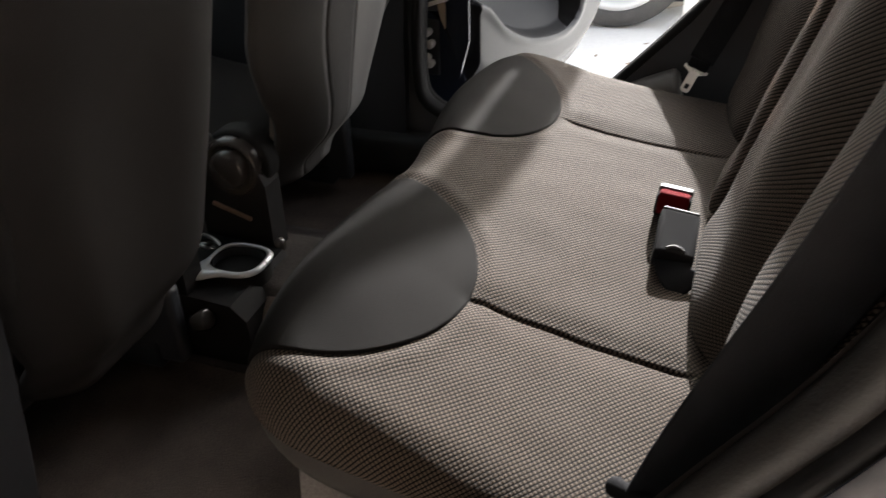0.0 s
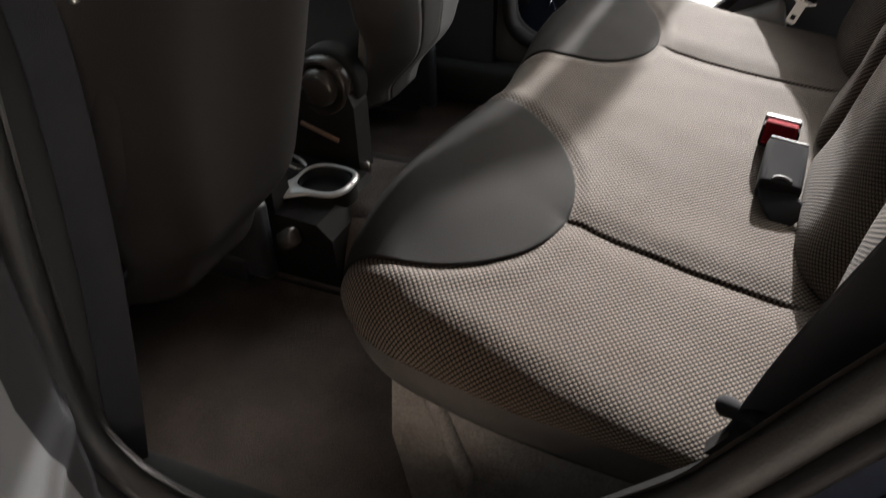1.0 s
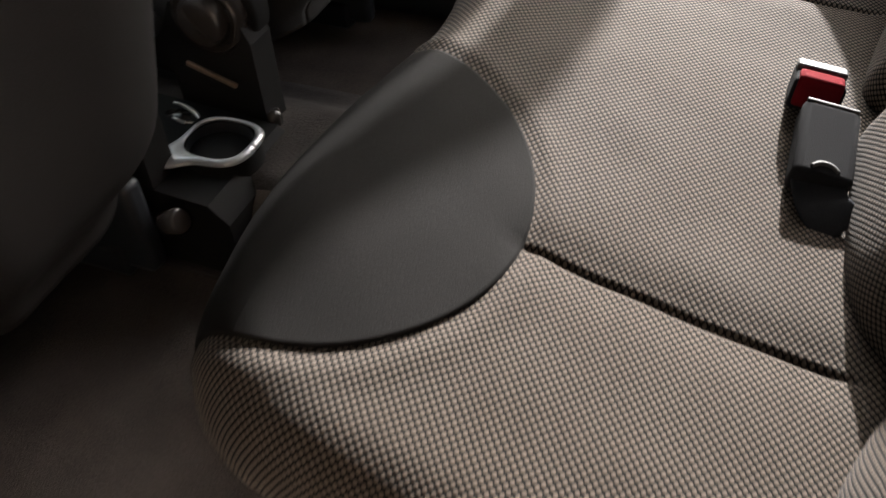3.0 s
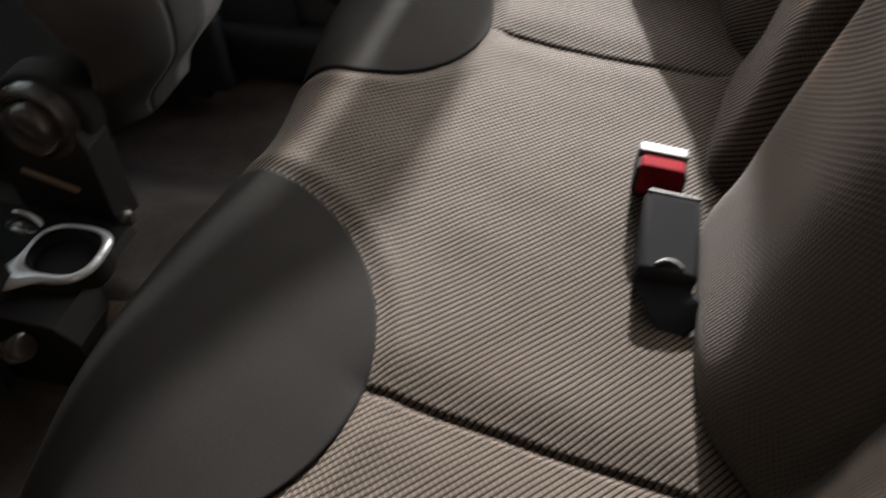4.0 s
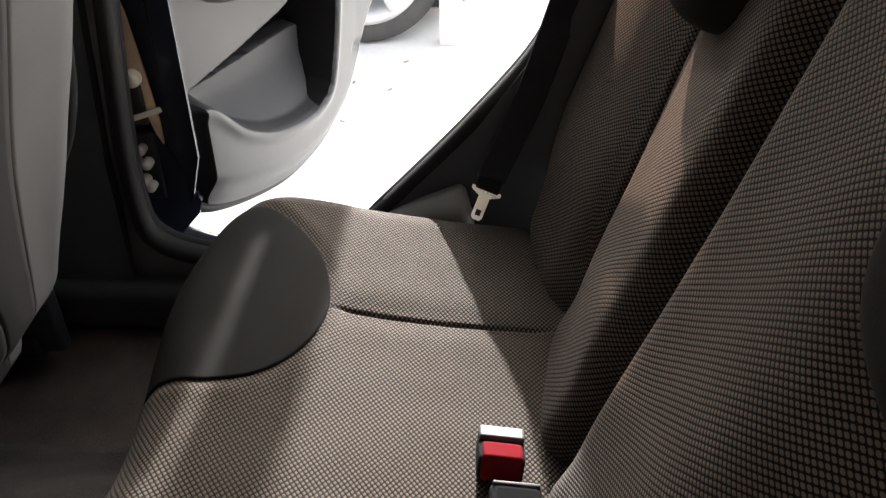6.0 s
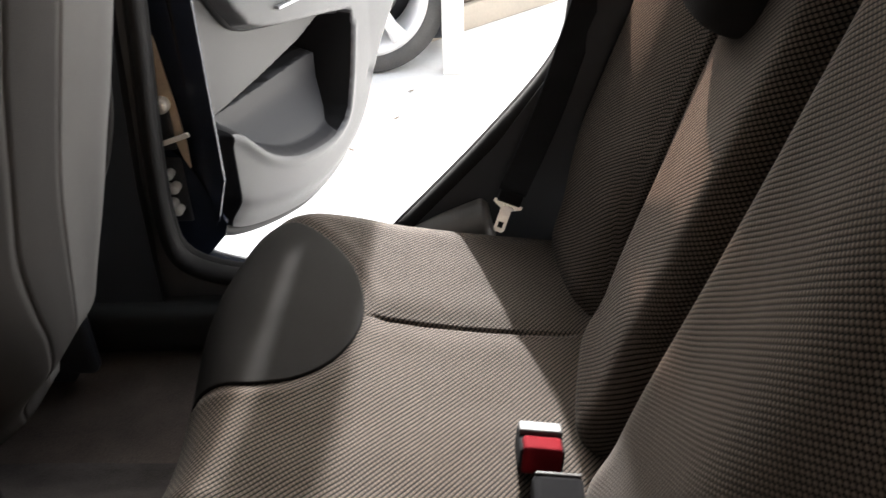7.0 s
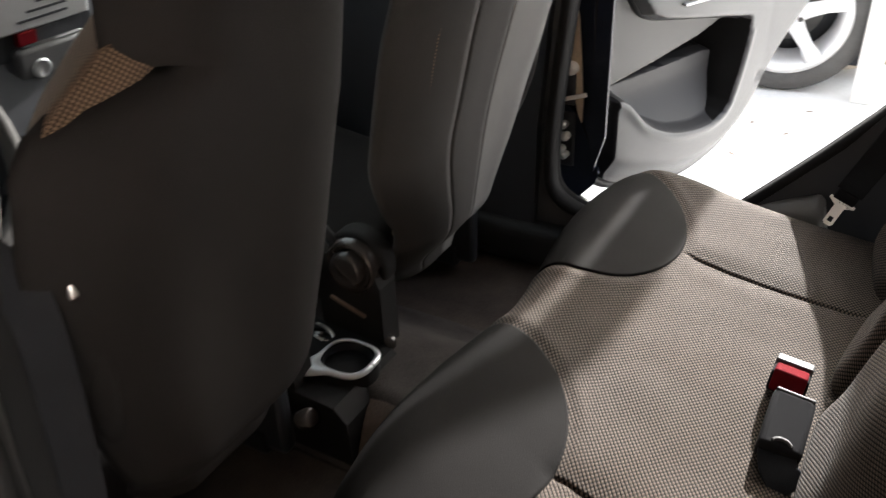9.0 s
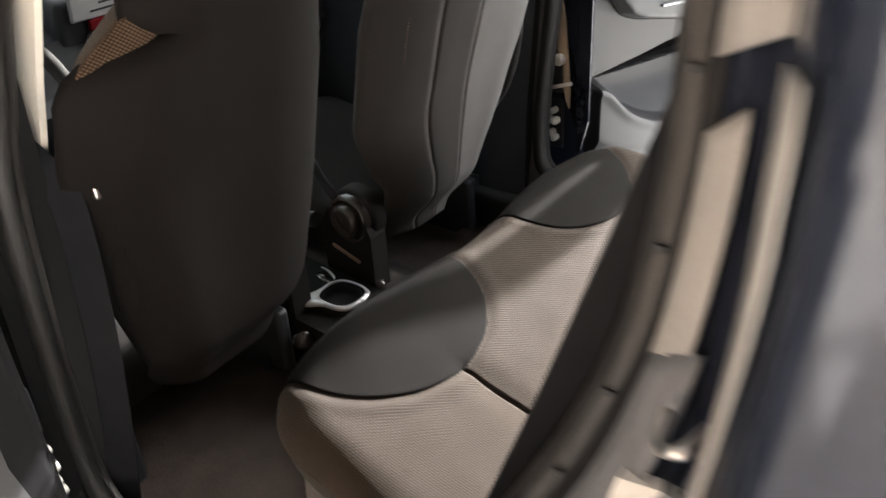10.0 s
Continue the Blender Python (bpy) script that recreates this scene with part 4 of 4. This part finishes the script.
    part("seat_cushion", box((0.46, 0.44, 0.13), (-0.98, CY, 0.47), 0.05, Matrix.Rotation(radians(8), 4, "Y"), 4), SEATBACK, seat)
    for k in (-1, 1):
        part("slide_rail", box((0.42, 0.04, 0.05), (-0.95, CY + k * 0.18, 0.30), 0.008), BLACK, seat)
        part("riser", box((0.30, 0.03, 0.14), (-0.85, CY + k * 0.18, 0.36), 0.01), BLACK, seat)
    # recliner on the inner flank: a round cover in a collar, its deep black housing and a short lever
    ci = CY - s * 0.25
    back = 0.06 if s < 0 else 0.0
    m = Matrix.Translation((-0.705 - back, ci, 0.528)) @ Matrix.Rotation(radians(90 * s), 4, "X")
    cover = part("recliner_cover", lathe([(0, 0.030), (0.026, 0.030), (0.033, 0.026), (0.036, 0.016), (0.036, -0.02)], 40, m), BLACKGLOSS, seat, "shiny black recliner cover")
    part("collar", lathe([(0.037, 0.010), (0.043, 0.015), (0.049, 0.013), (0.052, 0.004), (0.053, -0.03)], 40, m), BLACKGLOSS, cover, "raised shiny collar")
    part("backplate", lathe([(0.053, -0.004), (0.058, -0.006), (0.061, -0.014), (0.061, -0.04)], 40, m), HINGEBLACK, cover)
    part("hinge_housing", prism([(-0.775 - back, 0.36), (-0.780 - back, 0.50), (-0.755 - back, 0.545), (-0.664 - back, 0.545), (-0.646 - back, 0.50), (-0.646 - back, 0.36)], ci - s * 0.012, ci + s * 0.035, "y", 0.010, 3), HINGEBLACK, seat, "black hinge housing")
    part("slot_trim", box((0.075, 0.005, 0.007), (-0.715 - back, ci - s * 0.015, 0.448), 0.002, Matrix.Rotation(radians(18), 4, "Y")), BROWNTRIM, seat, "worn bronze strip")
    lever = spline([(-0.745 - back, ci + s * 0.004, 0.56), (-0.775 - back, ci - s * 0.004, 0.605), (-0.790 - back, ci - s * 0.006, 0.645)], 12)
    part("tilt_lever", tube(lever, [0.010] * 8 + [0.009, 0.008, 0.007, 0.005], 12), BLACK, seat)
    return seat


front_seat(-1)
front_seat(1)


def front_belt():
    b = thing("front_seat_belt", "black front belt with a glossy guide hanging by the door pillar", "seat belt")
    web = spline([(-0.60, -0.600, 1.30), (-0.600, -0.594, 1.05), (-0.585, -0.576, 0.96), (-0.560, -0.554, 0.90), (-0.562, -0.562, 0.70), (-0.58, -0.58, 0.48), (-0.60, -0.60, 0.30)], 40)
    part("webbing", ribbon(web, (0.5, 0.87, 0), 0.040), WEBBING, b)
    g0 = spline([(-0.602, -0.575, 0.922), (-0.584, -0.552, 0.936), (-0.566, -0.532, 0.926), (-0.552, -0.523, 0.905)], 18)
    part("guide_loop", tube(g0, [0.006] * 12 + [0.008] * 6, 10), BLACKGLOSS, b, "glossy black guide loop")
    part("tongue", box((0.010, 0.008, 0.018), (-0.546, -0.522, 0.893), 0.003), STEEL, b)


front_belt()


# ---- centre console ----
def console():
    c = thing("centre_console", "dark plastic centre console with a silver-rimmed cup holder", "console")
    part("body", prism([(-1.45, 0.28), (-1.45, 0.46), (-0.86, 0.40), (-0.63, 0.385), (-0.605, 0.36), (-0.60, 0.27)], -0.112, 0.062, "y", 0.018, 3), HINGEBLACK, c)
    cx, cy, cz = -0.668, -0.014, 0.407

    def ringp(a, k):
        # rim outline: round hole with a point towards the front near side
        th = 2 * math.pi * a
        r = (0.0425 if k == 0 else 0.053) * (abs(math.cos(th)) ** 2.8 + abs(math.sin(th)) ** 2.8) ** (-1 / 2.8) + (0.0 if k == 0 else 0.040 * math.exp(-((th - math.pi * 1.28) / 0.36) ** 2))
        return Vector((cx + r * math.cos(th), cy + 0.92 * r * math.sin(th), cz - (0.005 if k else 0)))
    bm = sheet(lambda u, v: ringp(u, 1).lerp(ringp(u, 0), v) + Vector((0, 0, 0.004 * math.sin(math.pi * v))), [i / 64 for i in range(65)], [0, 0.25, 0.5, 0.75, 1.0], 0.004)
    part("cup_rim", bm, SILVER, c, "silver cup holder rim")
    part("cup", lathe([(0.0435, 0.404), (0.040, 0.33), (0.036, 0.322), (0, 0.322)], 40, Matrix.Translation((cx, cy, 0)) @ Matrix.Diagonal((1, 0.92, 1, 1))), BLACK, c)
    part("cup_body", lathe([(0.053, 0.399), (0.055, 0.34), (0.064, 0.28)], 40, Matrix.Translation((cx, cy, 0)) @ Matrix.Diagonal((1, 0.92, 1, 1))), HINGEBLACK, c)
    part("knob", lathe([(0, 0.012), (0.010, 0.010), (0.013, 0.0), (0.012, -0.02)], 20, Matrix.Translation((-0.645, 0.075, 0.385))), BLACKGLOSS, c)
    part("socket", lathe([(0, 0.004), (0.012, 0.006), (0.017, 0.004), (0.018, -0.02)], 24, Matrix.Translation((-0.663, -0.13, 0.368)) @ Matrix.Rotation(radians(60), 4, "Y")), BLACKGLOSS, c)
    part("hand_brake", tube(spline([(-1.05, 0.03, 0.44), (-0.9, 0.03, 0.50), (-0.76, 0.03, 0.53)], 14), 0.016, 12), BLACK, c)
    ring = [Vector((-0.758 + 0.024 * math.cos(t), 0.030 + 0.014 * math.sin(t), 0.398 - 0.010 * math.cos(t))) for t in [math.pi * (-0.55 + 1.3 * i / 15) for i in range(16)]]
    part("release_ring", tube(ring, [0.0015 + 0.0022 * math.sin(math.pi * i / 15) for i in range(16)], 8), STEEL, c, "bright rim of the brake release")
    part("release_pad", lathe([(0, 0.004), (0.014, 0.003), (0.017, -0.006)], 20, Matrix.Translation((-0.765, 0.030, 0.392)) @ Matrix.Diagonal((1.3, 0.8, 1, 1))), BLACKGLOSS, c)


console()


def dashboard():
    d = thing("dashboard", "black dashboard with a grey heater panel", "dashboard")
    part("top", prism([(-1.70, 0.60), (-1.70, 0.95), (-1.45, 0.94), (-1.30, 0.86), (-1.28, 0.72), (-1.40, 0.55)], -0.66, 0.66, "y", 0.03, 3), BLACK, d)
    lean = Matrix.Rotation(radians(11), 4, "Y")
    stack = Matrix.Translation((-1.30, 0.02, 0.80)) @ lean
    part("centre_fascia", box((0.08, 0.25, 0.36), stack @ Vector((-0.045, 0, -0.04)), 0.02, lean, 3), BLACK, d)
    radio = part("radio", box((0.012, 0.19, 0.075), stack @ Vector((0, 0, 0.128)), 0.004, lean), SILVER, d, "silver radio face with small print")
    for k in range(3):
        part("print_bar", box((0.002, 0.10 - 0.02 * k, 0.004), stack @ Vector((0.0065, 0.01 * k, 0.108 + 0.014 * k)), 0, lean), BLACK, radio)
    part("warning_switch", box((0.012, 0.038, 0.024), stack @ Vector((0.002, -0.037, 0.078)), 0.003, lean), RED, d, "red warning switch")
    heater = part("heater_panel", box((0.014, 0.15, 0.10), stack @ Vector((0, 0.01, 0.010)), 0.012, lean, 3), DOORGREY, d, "grey heater panel")
    part("dial", lathe([(0, 0.006), (0.012, 0.006), (0.014, 0.009), (0.017, 0.008), (0.018, 0)], 28, stack @ Matrix.Translation((0.004, -0.020, 0.018)) @ Matrix.Rotation(radians(90), 4, "Y")), SILVER, heater)
    part("lever_gate", box((0.012, 0.05, 0.07), stack @ Vector((0.004, -0.05, -0.05)), 0.006, lean, 2), SILVER, d)
    wheel = thing("steering_wheel", "black three-spoke steering wheel", "steering wheel")
    m = Matrix.Translation((-1.16, -0.36, 0.80)) @ Matrix.Rotation(radians(65), 4, "Y")
    rim = [m @ Vector((0.18 * math.cos(2 * math.pi * k / 40), 0.18 * math.sin(2 * math.pi * k / 40), 0)) for k in range(40)]
    part("rim", tube(rim, 0.015, 10, True, up=(1, 0, 0.4)), SKIRT, wheel)
    part("hub", lathe([(0, 0.03), (0.05, 0.025), (0.06, 0), (0.04, -0.16)], 24, m), BLACK, wheel)
    for a in (0, 150, 210):
        part("spoke", tube([m @ Vector((0.05 * math.cos(radians(a)), 0.05 * math.sin(radians(a)), 0)), m @ Vector((0.175 * math.cos(radians(a)), 0.175 * math.sin(radians(a)), 0))], 0.014, 8, flat=(1.2, 0.5)), BLACK, wheel)


dashboard()


# ---- rear doors ----
BOTTOM = [(-0.02, 0.46), (0.02, 0.43), (0.09, 0.405), (0.18, 0.385), (0.26, 0.378), (0.34, 0.39), (0.41, 0.42), (0.46, 0.47), (0.52, 0.56), (0.58, 0.625), (0.65, 0.69), (0.71, 0.75), (0.75, 0.84)]
RECESS = [(-0.05, 0.66), (0.0, 0.640), (0.03, 0.630), (0.06, 0.600), (0.10, 0.560), (0.17, 0.526), (0.25, 0.513), (0.305, 0.516), (0.345, 0.534), (0.360, 0.566), (0.376, 0.615), (0.391, 0.68), (0.407, 0.78), (0.416, 1.1), (-0.05, 1.1)]
INSERT = [(-0.08, 0.625), (0.0, 0.645), (0.15, 0.672), (0.28, 0.700), (0.38, 0.735), (0.44, 0.77), (0.5, 0.82), (0.5, 1.2), (-0.08, 1.2)]
BACKWALL = [(-0.04, 0.632), (0.02, 0.639), (0.20, 0.646), (0.348, 0.654), (0.366, 0.640), (0.362, 0.60), (0.335, 0.545), (0.30, 0.50), (0.28, 0.45), (-0.04, 0.45)]
ARMREST = [(-0.06, 1.1), (-0.03, 0.93), (0.03, 0.855), (0.07, 0.80), (0.12, 0.775), (0.30, 0.745), (0.40, 0.725), (0.46, 0.70), (0.60, 0.70), (0.60, 1.1)]


def rounded(pts, n):
    """The outline pts drawn as a smooth line of n points."""
    return [(p.x, p.z) for p in spline([(x, 0, z) for x, z in pts], n)]


BOTTOM = rounded(BOTTOM, 36)
RECESS = rounded(RECESS[:-2], 30) + RECESS[-2:]
ARMREST = rounded(ARMREST[:-2], 18) + ARMREST[-2:]
BACKWALL = rounded(BACKWALL[:-1], 18) + BACKWALL[-1:]


def rear_door(s, angle, label):
    d = thing("rear_door", label, "car door", "open rear doors")
    hinge = Matrix.Translation((-0.515, s * 0.728, 0)) @ Matrix.Rotation(s * radians(angle), 4, "Z")

    def place(q, w, z):
        """q along the door from its hinge, w towards its outside, z up."""
        return hinge @ Vector((q, s * w, z))

    def depth(q, z):
        rec, rest, ins = inside(RECESS, q, z), inside(ARMREST, q, z), inside(INSERT, q, z)
        hollow = smoothstep(-0.010, 0.008, rec) * (1 - smoothstep(-0.006, 0.010, rest)) * (1 if s > 0 else smoothstep(0.13, 0.18, q))
        insert = smoothstep(-0.005, 0.005, ins)
        under = smoothstep(0.0, 0.07, z - lerp_table(BOTTOM, q))
        bulge = (0.050 + 0.012 * math.sin(min(1, max(0, (q + 0.02) / 0.5)) * math.pi)) * (0.35 + 0.65 * under)
        wall = smoothstep(-0.004, 0.004, inside(BACKWALL, q, z))
        base = -0.085 + (0.068 + 0.050 * (1 - smoothstep(0.50, 0.62, z))) * wall
        base += (0.012 - base) * insert
        h = bulge + (base - bulge) * hollow
        h -= 0.018 * (1 - smoothstep(-0.02, 0.006, q)) * (1 - 0.6 * hollow)
        h -= 0.006 * math.exp(-((z - 0.585 + 0.35 * (q - 0.45)) / 0.004) ** 2) * smoothstep(0.45, 0.462, q)
        return h + 0.006 * math.exp(-((rec + 0.016) / 0.009) ** 2) * (1 if rest < -0.02 else 0)

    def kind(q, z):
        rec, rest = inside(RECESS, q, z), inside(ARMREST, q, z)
        # Panel edge coloured black; the near border is fitted to the camera's view.
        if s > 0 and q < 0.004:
            return "dark_edge"
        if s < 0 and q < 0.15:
            return "dark_edge" if q < 0.013 + (z - 0.514) / 5.3 and q < 0.045 else "panel"
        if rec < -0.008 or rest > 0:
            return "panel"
        # The pocket's deep slot is darkened by colour to carry its shade.
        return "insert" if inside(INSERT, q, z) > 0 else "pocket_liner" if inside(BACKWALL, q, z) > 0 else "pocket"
    # flat sheet cut along the three outlines, then pressed into shape
    qs = lines(-0.02, 0.75, 0.0075)
    ts = [i / 84 for i in range(85)]

    def flat(q, t):
        lo = lerp_table(BOTTOM, q)
        return (q, 0, lo + t * (0.96 - lo))
    bm = sheet(flat, qs, ts)
    for poly in (RECESS, INSERT, ARMREST, BACKWALL):
        for (ax, az), (bx, bz) in zip(poly, poly[1:] + poly[:1]):
            nrm = Vector((az - bz, 0, bx - ax)).normalized()
            lx, hx, lz, hz = min(ax, bx) - 0.012, max(ax, bx) + 0.012, min(az, bz) - 0.012, max(az, bz) + 0.012
            for off in (-0.008, -0.004, 0.0, 0.004, 0.008):
                near = [f for f in bm.faces if lx < f.calc_center_median().x < hx and lz < f.calc_center_median().z < hz]
                if not near:
                    continue
                geom = near + list({e for f in near for e in f.edges}) + list({v for f in near for v in f.verts})
                bmesh.ops.bisect_plane(bm, geom=geom, plane_co=Vector((ax, 0, az)) + nrm * off, plane_no=nrm, dist=1e-5)
    for co, no in ((((0.013, 0, 0.514), (5.3, 0, -1)), ((0.045, 0, 0), (1, 0, 0))) if s < 0 else (((0.004, 0, 0), (1, 0, 0)),)):
        bmesh.ops.bisect_plane(bm, geom=bm.faces[:] + bm.edges[:] + bm.verts[:], plane_co=co, plane_no=no, dist=1e-5)
    bm.faces.ensure_lookup_table()
    sort = {f: kind(f.calc_center_median().x, f.calc_center_median().z) for f in bm.faces}
    new_co = {v: place(v.co.x, -depth(v.co.x, v.co.z), v.co.z) for v in bm.verts}
    for nm, mat, lb in (("inner_panel", DOORGREY, "grey moulded plastic door panel"), ("insert", DOORINSERT, "smooth grey vinyl insert"), ("pocket", POCKET, "deep end of the door pocket, darkened in colour"), ("pocket_liner", LINER, "grey pocket liner")) + (("dark_edge", BUCKLE, "hinge edge of the panel, coloured black"),):
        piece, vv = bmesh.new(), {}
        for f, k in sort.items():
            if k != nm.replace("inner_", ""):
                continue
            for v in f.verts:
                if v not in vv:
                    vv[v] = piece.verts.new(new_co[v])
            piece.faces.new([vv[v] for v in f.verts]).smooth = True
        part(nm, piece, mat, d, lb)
    bm.free()
    # painted shell of the door behind the panel
    out = [(q - 0.0, z - 0.028) for q, z in BOTTOM] + [(0.775, 0.98), (-0.035, 0.98), (-0.035, 0.44)]
    bm = bmesh.new()
    A = [bm.verts.new(place(q, 0.096, z)) for q, z in out]
    B = [bm.verts.new(place(q, 0.112, z)) for q, z in out]
    C = [bm.verts.new(place(0.38 + (q - 0.38) * 0.97, 0.124, 0.7 + (z - 0.7) * 0.97)) for q, z in out]
    bm.faces.new(A[::-1])
    bm.faces.new(C)
    for P, Q in ((A, B), (B, C)):
        for i in range(len(P)):
            bm.faces.new([P[i], P[(i + 1) % len(P)], Q[(i + 1) % len(P)], Q[i]])
    part("shell", bm, PAINT, d, "dark painted outer skin")
    # black end plate on the hinge edge and the closing strip along the bottom
    bm = prism([(-0.050 if s > 0 else 0.0, 0.56), (-0.050 if s > 0 else 0.0, 0.98), (0.100, 0.98), (0.100, 0.43), (0.010, 0.43), (-0.020 if s > 0 else 0.0, 0.47)], -0.032, -0.028, "x")
    for v in bm.verts:
        v.co = place(v.co.x, v.co.y, v.co.z)
    part("end_plate", bm, PAINT if s > 0 else BUCKLE, d, "dark hinge edge")
    part("bottom_strip", sheet(lambda u, v: place(BOTTOM[int(u)][0], 0.002 + 0.098 * v, BOTTOM[int(u)][1] - 0.016), list(range(len(BOTTOM))), [0, 0.5, 1], 0.003), BLACK, d)
    # Dark tube drawn for the shadow line below the armrest.
    joint = [(q, z) for q, z in ARMREST[:18] if z < 0.95 and q < 0.43]
    part("shadow_strip", tube(spline([place(q, -0.016, z + 0.002) for q, z in joint], 40), 0.0075, 8), POCKET, d, "dark strip for the shadow gap under the armrest")
    # window: slim front and top frame, a broad black panel at the rear, one pane
    outer = spline([(-0.03, 0, 0.955), (-0.01, 0, 1.12), (0.06, 0, 1.30), (0.16, 0, 1.352), (0.32, 0, 1.350), (0.48, 0, 1.332), (0.60, 0, 1.315), (0.69, 0, 1.298), (0.745, 0, 1.262), (0.775, 0, 1.18), (0.778, 0, 0.955)], 60)
    inner = spline([(0.02, 0, 0.955), (0.035, 0, 1.10), (0.09, 0, 1.235), (0.17, 0, 1.278), (0.32, 0, 1.277), (0.46, 0, 1.260), (0.54, 0, 1.246), (0.588, 0, 1.225), (0.608, 0, 1.17), (0.612, 0, 1.08), (0.614, 0, 0.955)], 60)

    def sash(u, v):
        p = outer[int(u)].lerp(inner[int(u)], v)
        return place(p.x, 0.026 + 0.012 * math.sin(math.pi * v), p.z)
    part("window_frame", sheet(sash, list(range(60)), [0, 0.06, 0.2, 0.5, 0.8, 0.94, 1], 0.028), PAINT, d, "dark painted window frame")
    pane = prism([(p.x, p.z) for p in inner], 0.038, 0.042, "y")
    for v in pane.verts:
        v.co = place(v.co.x, v.co.y, v.co.z)
    part("window_pane", pane, TINTED, d, "lightly tinted pane")
    rubber = [place(q, 0.004, z - 0.012) for q, z in BOTTOM]
    part("door_rubber", tube(spline(rubber, 50), 0.011, 8), RUBBER, d)
    edge = spline([place(-0.022, -0.004, 0.44), place(-0.022, -0.004, 0.6), place(-0.024, -0.004, 0.8), place(-0.026, -0.004, 0.98)], 20)
    part("edge_rubber", tube(edge, 0.009, 8), BLACKGLOSS, d)
    part("door_pull", box((0.16, 0.022, 0.02), place(0.26, -0.058, 0.83), 0.006, Matrix.Rotation(s * radians(angle), 4, "Z")), DOORGREY, d)
    part("switch_plate", box((0.09, 0.05, 0.006), place(0.20, -0.045, 0.805), 0.002, Matrix.Rotation(s * radians(angle), 4, "Z")), SILVER, d)
    return d


rear_door(1, 65, "open rear door with grey moulded pocket and vinyl insert")
rear_door(-1, 78, "open rear door with grey moulded pocket on the entry flank")


def hinge_gear(s, bolts):
    h = thing("door_check", "steel check strap and hinge bolts on the door pillar", "door hinge", "rear door hinges")
    if s > 0:
        part("strap", box((0.062, 0.006, 0.009), (-0.555, s * 0.672, 0.640), 0.002, Matrix.Rotation(radians(-19), 4, "Y")), ZINC, h, "bright steel check strap")
    top = 1.0 if s > 0 else 0.71
    face = [(-0.579, 0.912), (-0.564, 0.912), (-0.566, 0.844), (-0.556, 0.80), (-0.545, 0.704), (-0.538, 0.621), (-0.539, 0.58), (-0.548, 0.60), (-0.558, 0.642), (-0.563, 0.678), (-0.572, 0.704), (-0.574, 0.772), (-0.572, 0.844)]
    face = [p for p in face if p[1] <= top]
    part("pillar_face", prism(face, s * 0.686, s * 0.692, "y", 0.001, 1), BOOT, h, "beige sealed pillar face")
    part("pillar_foot", prism([(-0.60, 0.64), (-0.548, 0.59), (-0.528, 0.545), (-0.513, 0.50), (-0.497, 0.465), (-0.505, 0.44), (-0.54, 0.40), (-0.60, 0.40)], s * 0.694, s * 0.704, "y", 0.003), PAINT, h, "dark painted pillar foot")
    part("bracket", box((0.026, 0.008, 0.07), (-0.566, s * 0.679, 0.655), 0.003), BLACK, h)
    part("hinge_leaf", box((0.05, 0.010, 0.125), (-0.580, s * 0.694, 0.535), 0.004), BLACK, h)
    facing = Matrix.Rotation(radians(90 * s), 4, "X")
    for x, z, r in bolts:
        part("bolt", lathe([(0, 0.012), (r * 0.7, 0.012), (r * 0.9, 0.009), (r, 0.004), (r, -0.014)], 14, Matrix.Translation((x, s * 0.680, z)) @ facing), ZINC, h, "bright zinc bolt")


BOLTS = [(-0.564, 0.699, 0.014), (-0.576, 0.572, 0.008), (-0.589, 0.546, 0.010), (-0.571, 0.546, 0.009), (-0.581, 0.514, 0.009), (-0.572, 0.502, 0.008)]
hinge_gear(1, BOLTS)
hinge_gear(-1, BOLTS[1:])


def near_latch():
    k = thing("door_striker", "bent steel striker loop on the door jamb", "door striker")
    p = spline([(0.236, -0.664, 1.028), (0.240, -0.684, 1.022), (0.252, -0.700, 1.036), (0.259, -0.698, 1.041), (0.262, -0.672, 1.036)], 20)
    part("loop", tube(p, 0.004, 8), STEEL, k)
    part("plate", prism([(0.205, 0.94), (0.212, 0.968), (0.249, 0.974), (0.252, 0.992), (0.272, 0.996), (0.270, 0.955)], -0.668, -0.658, "y", 0.002), WHITE, k, "white plate under the striker")


near_latch()
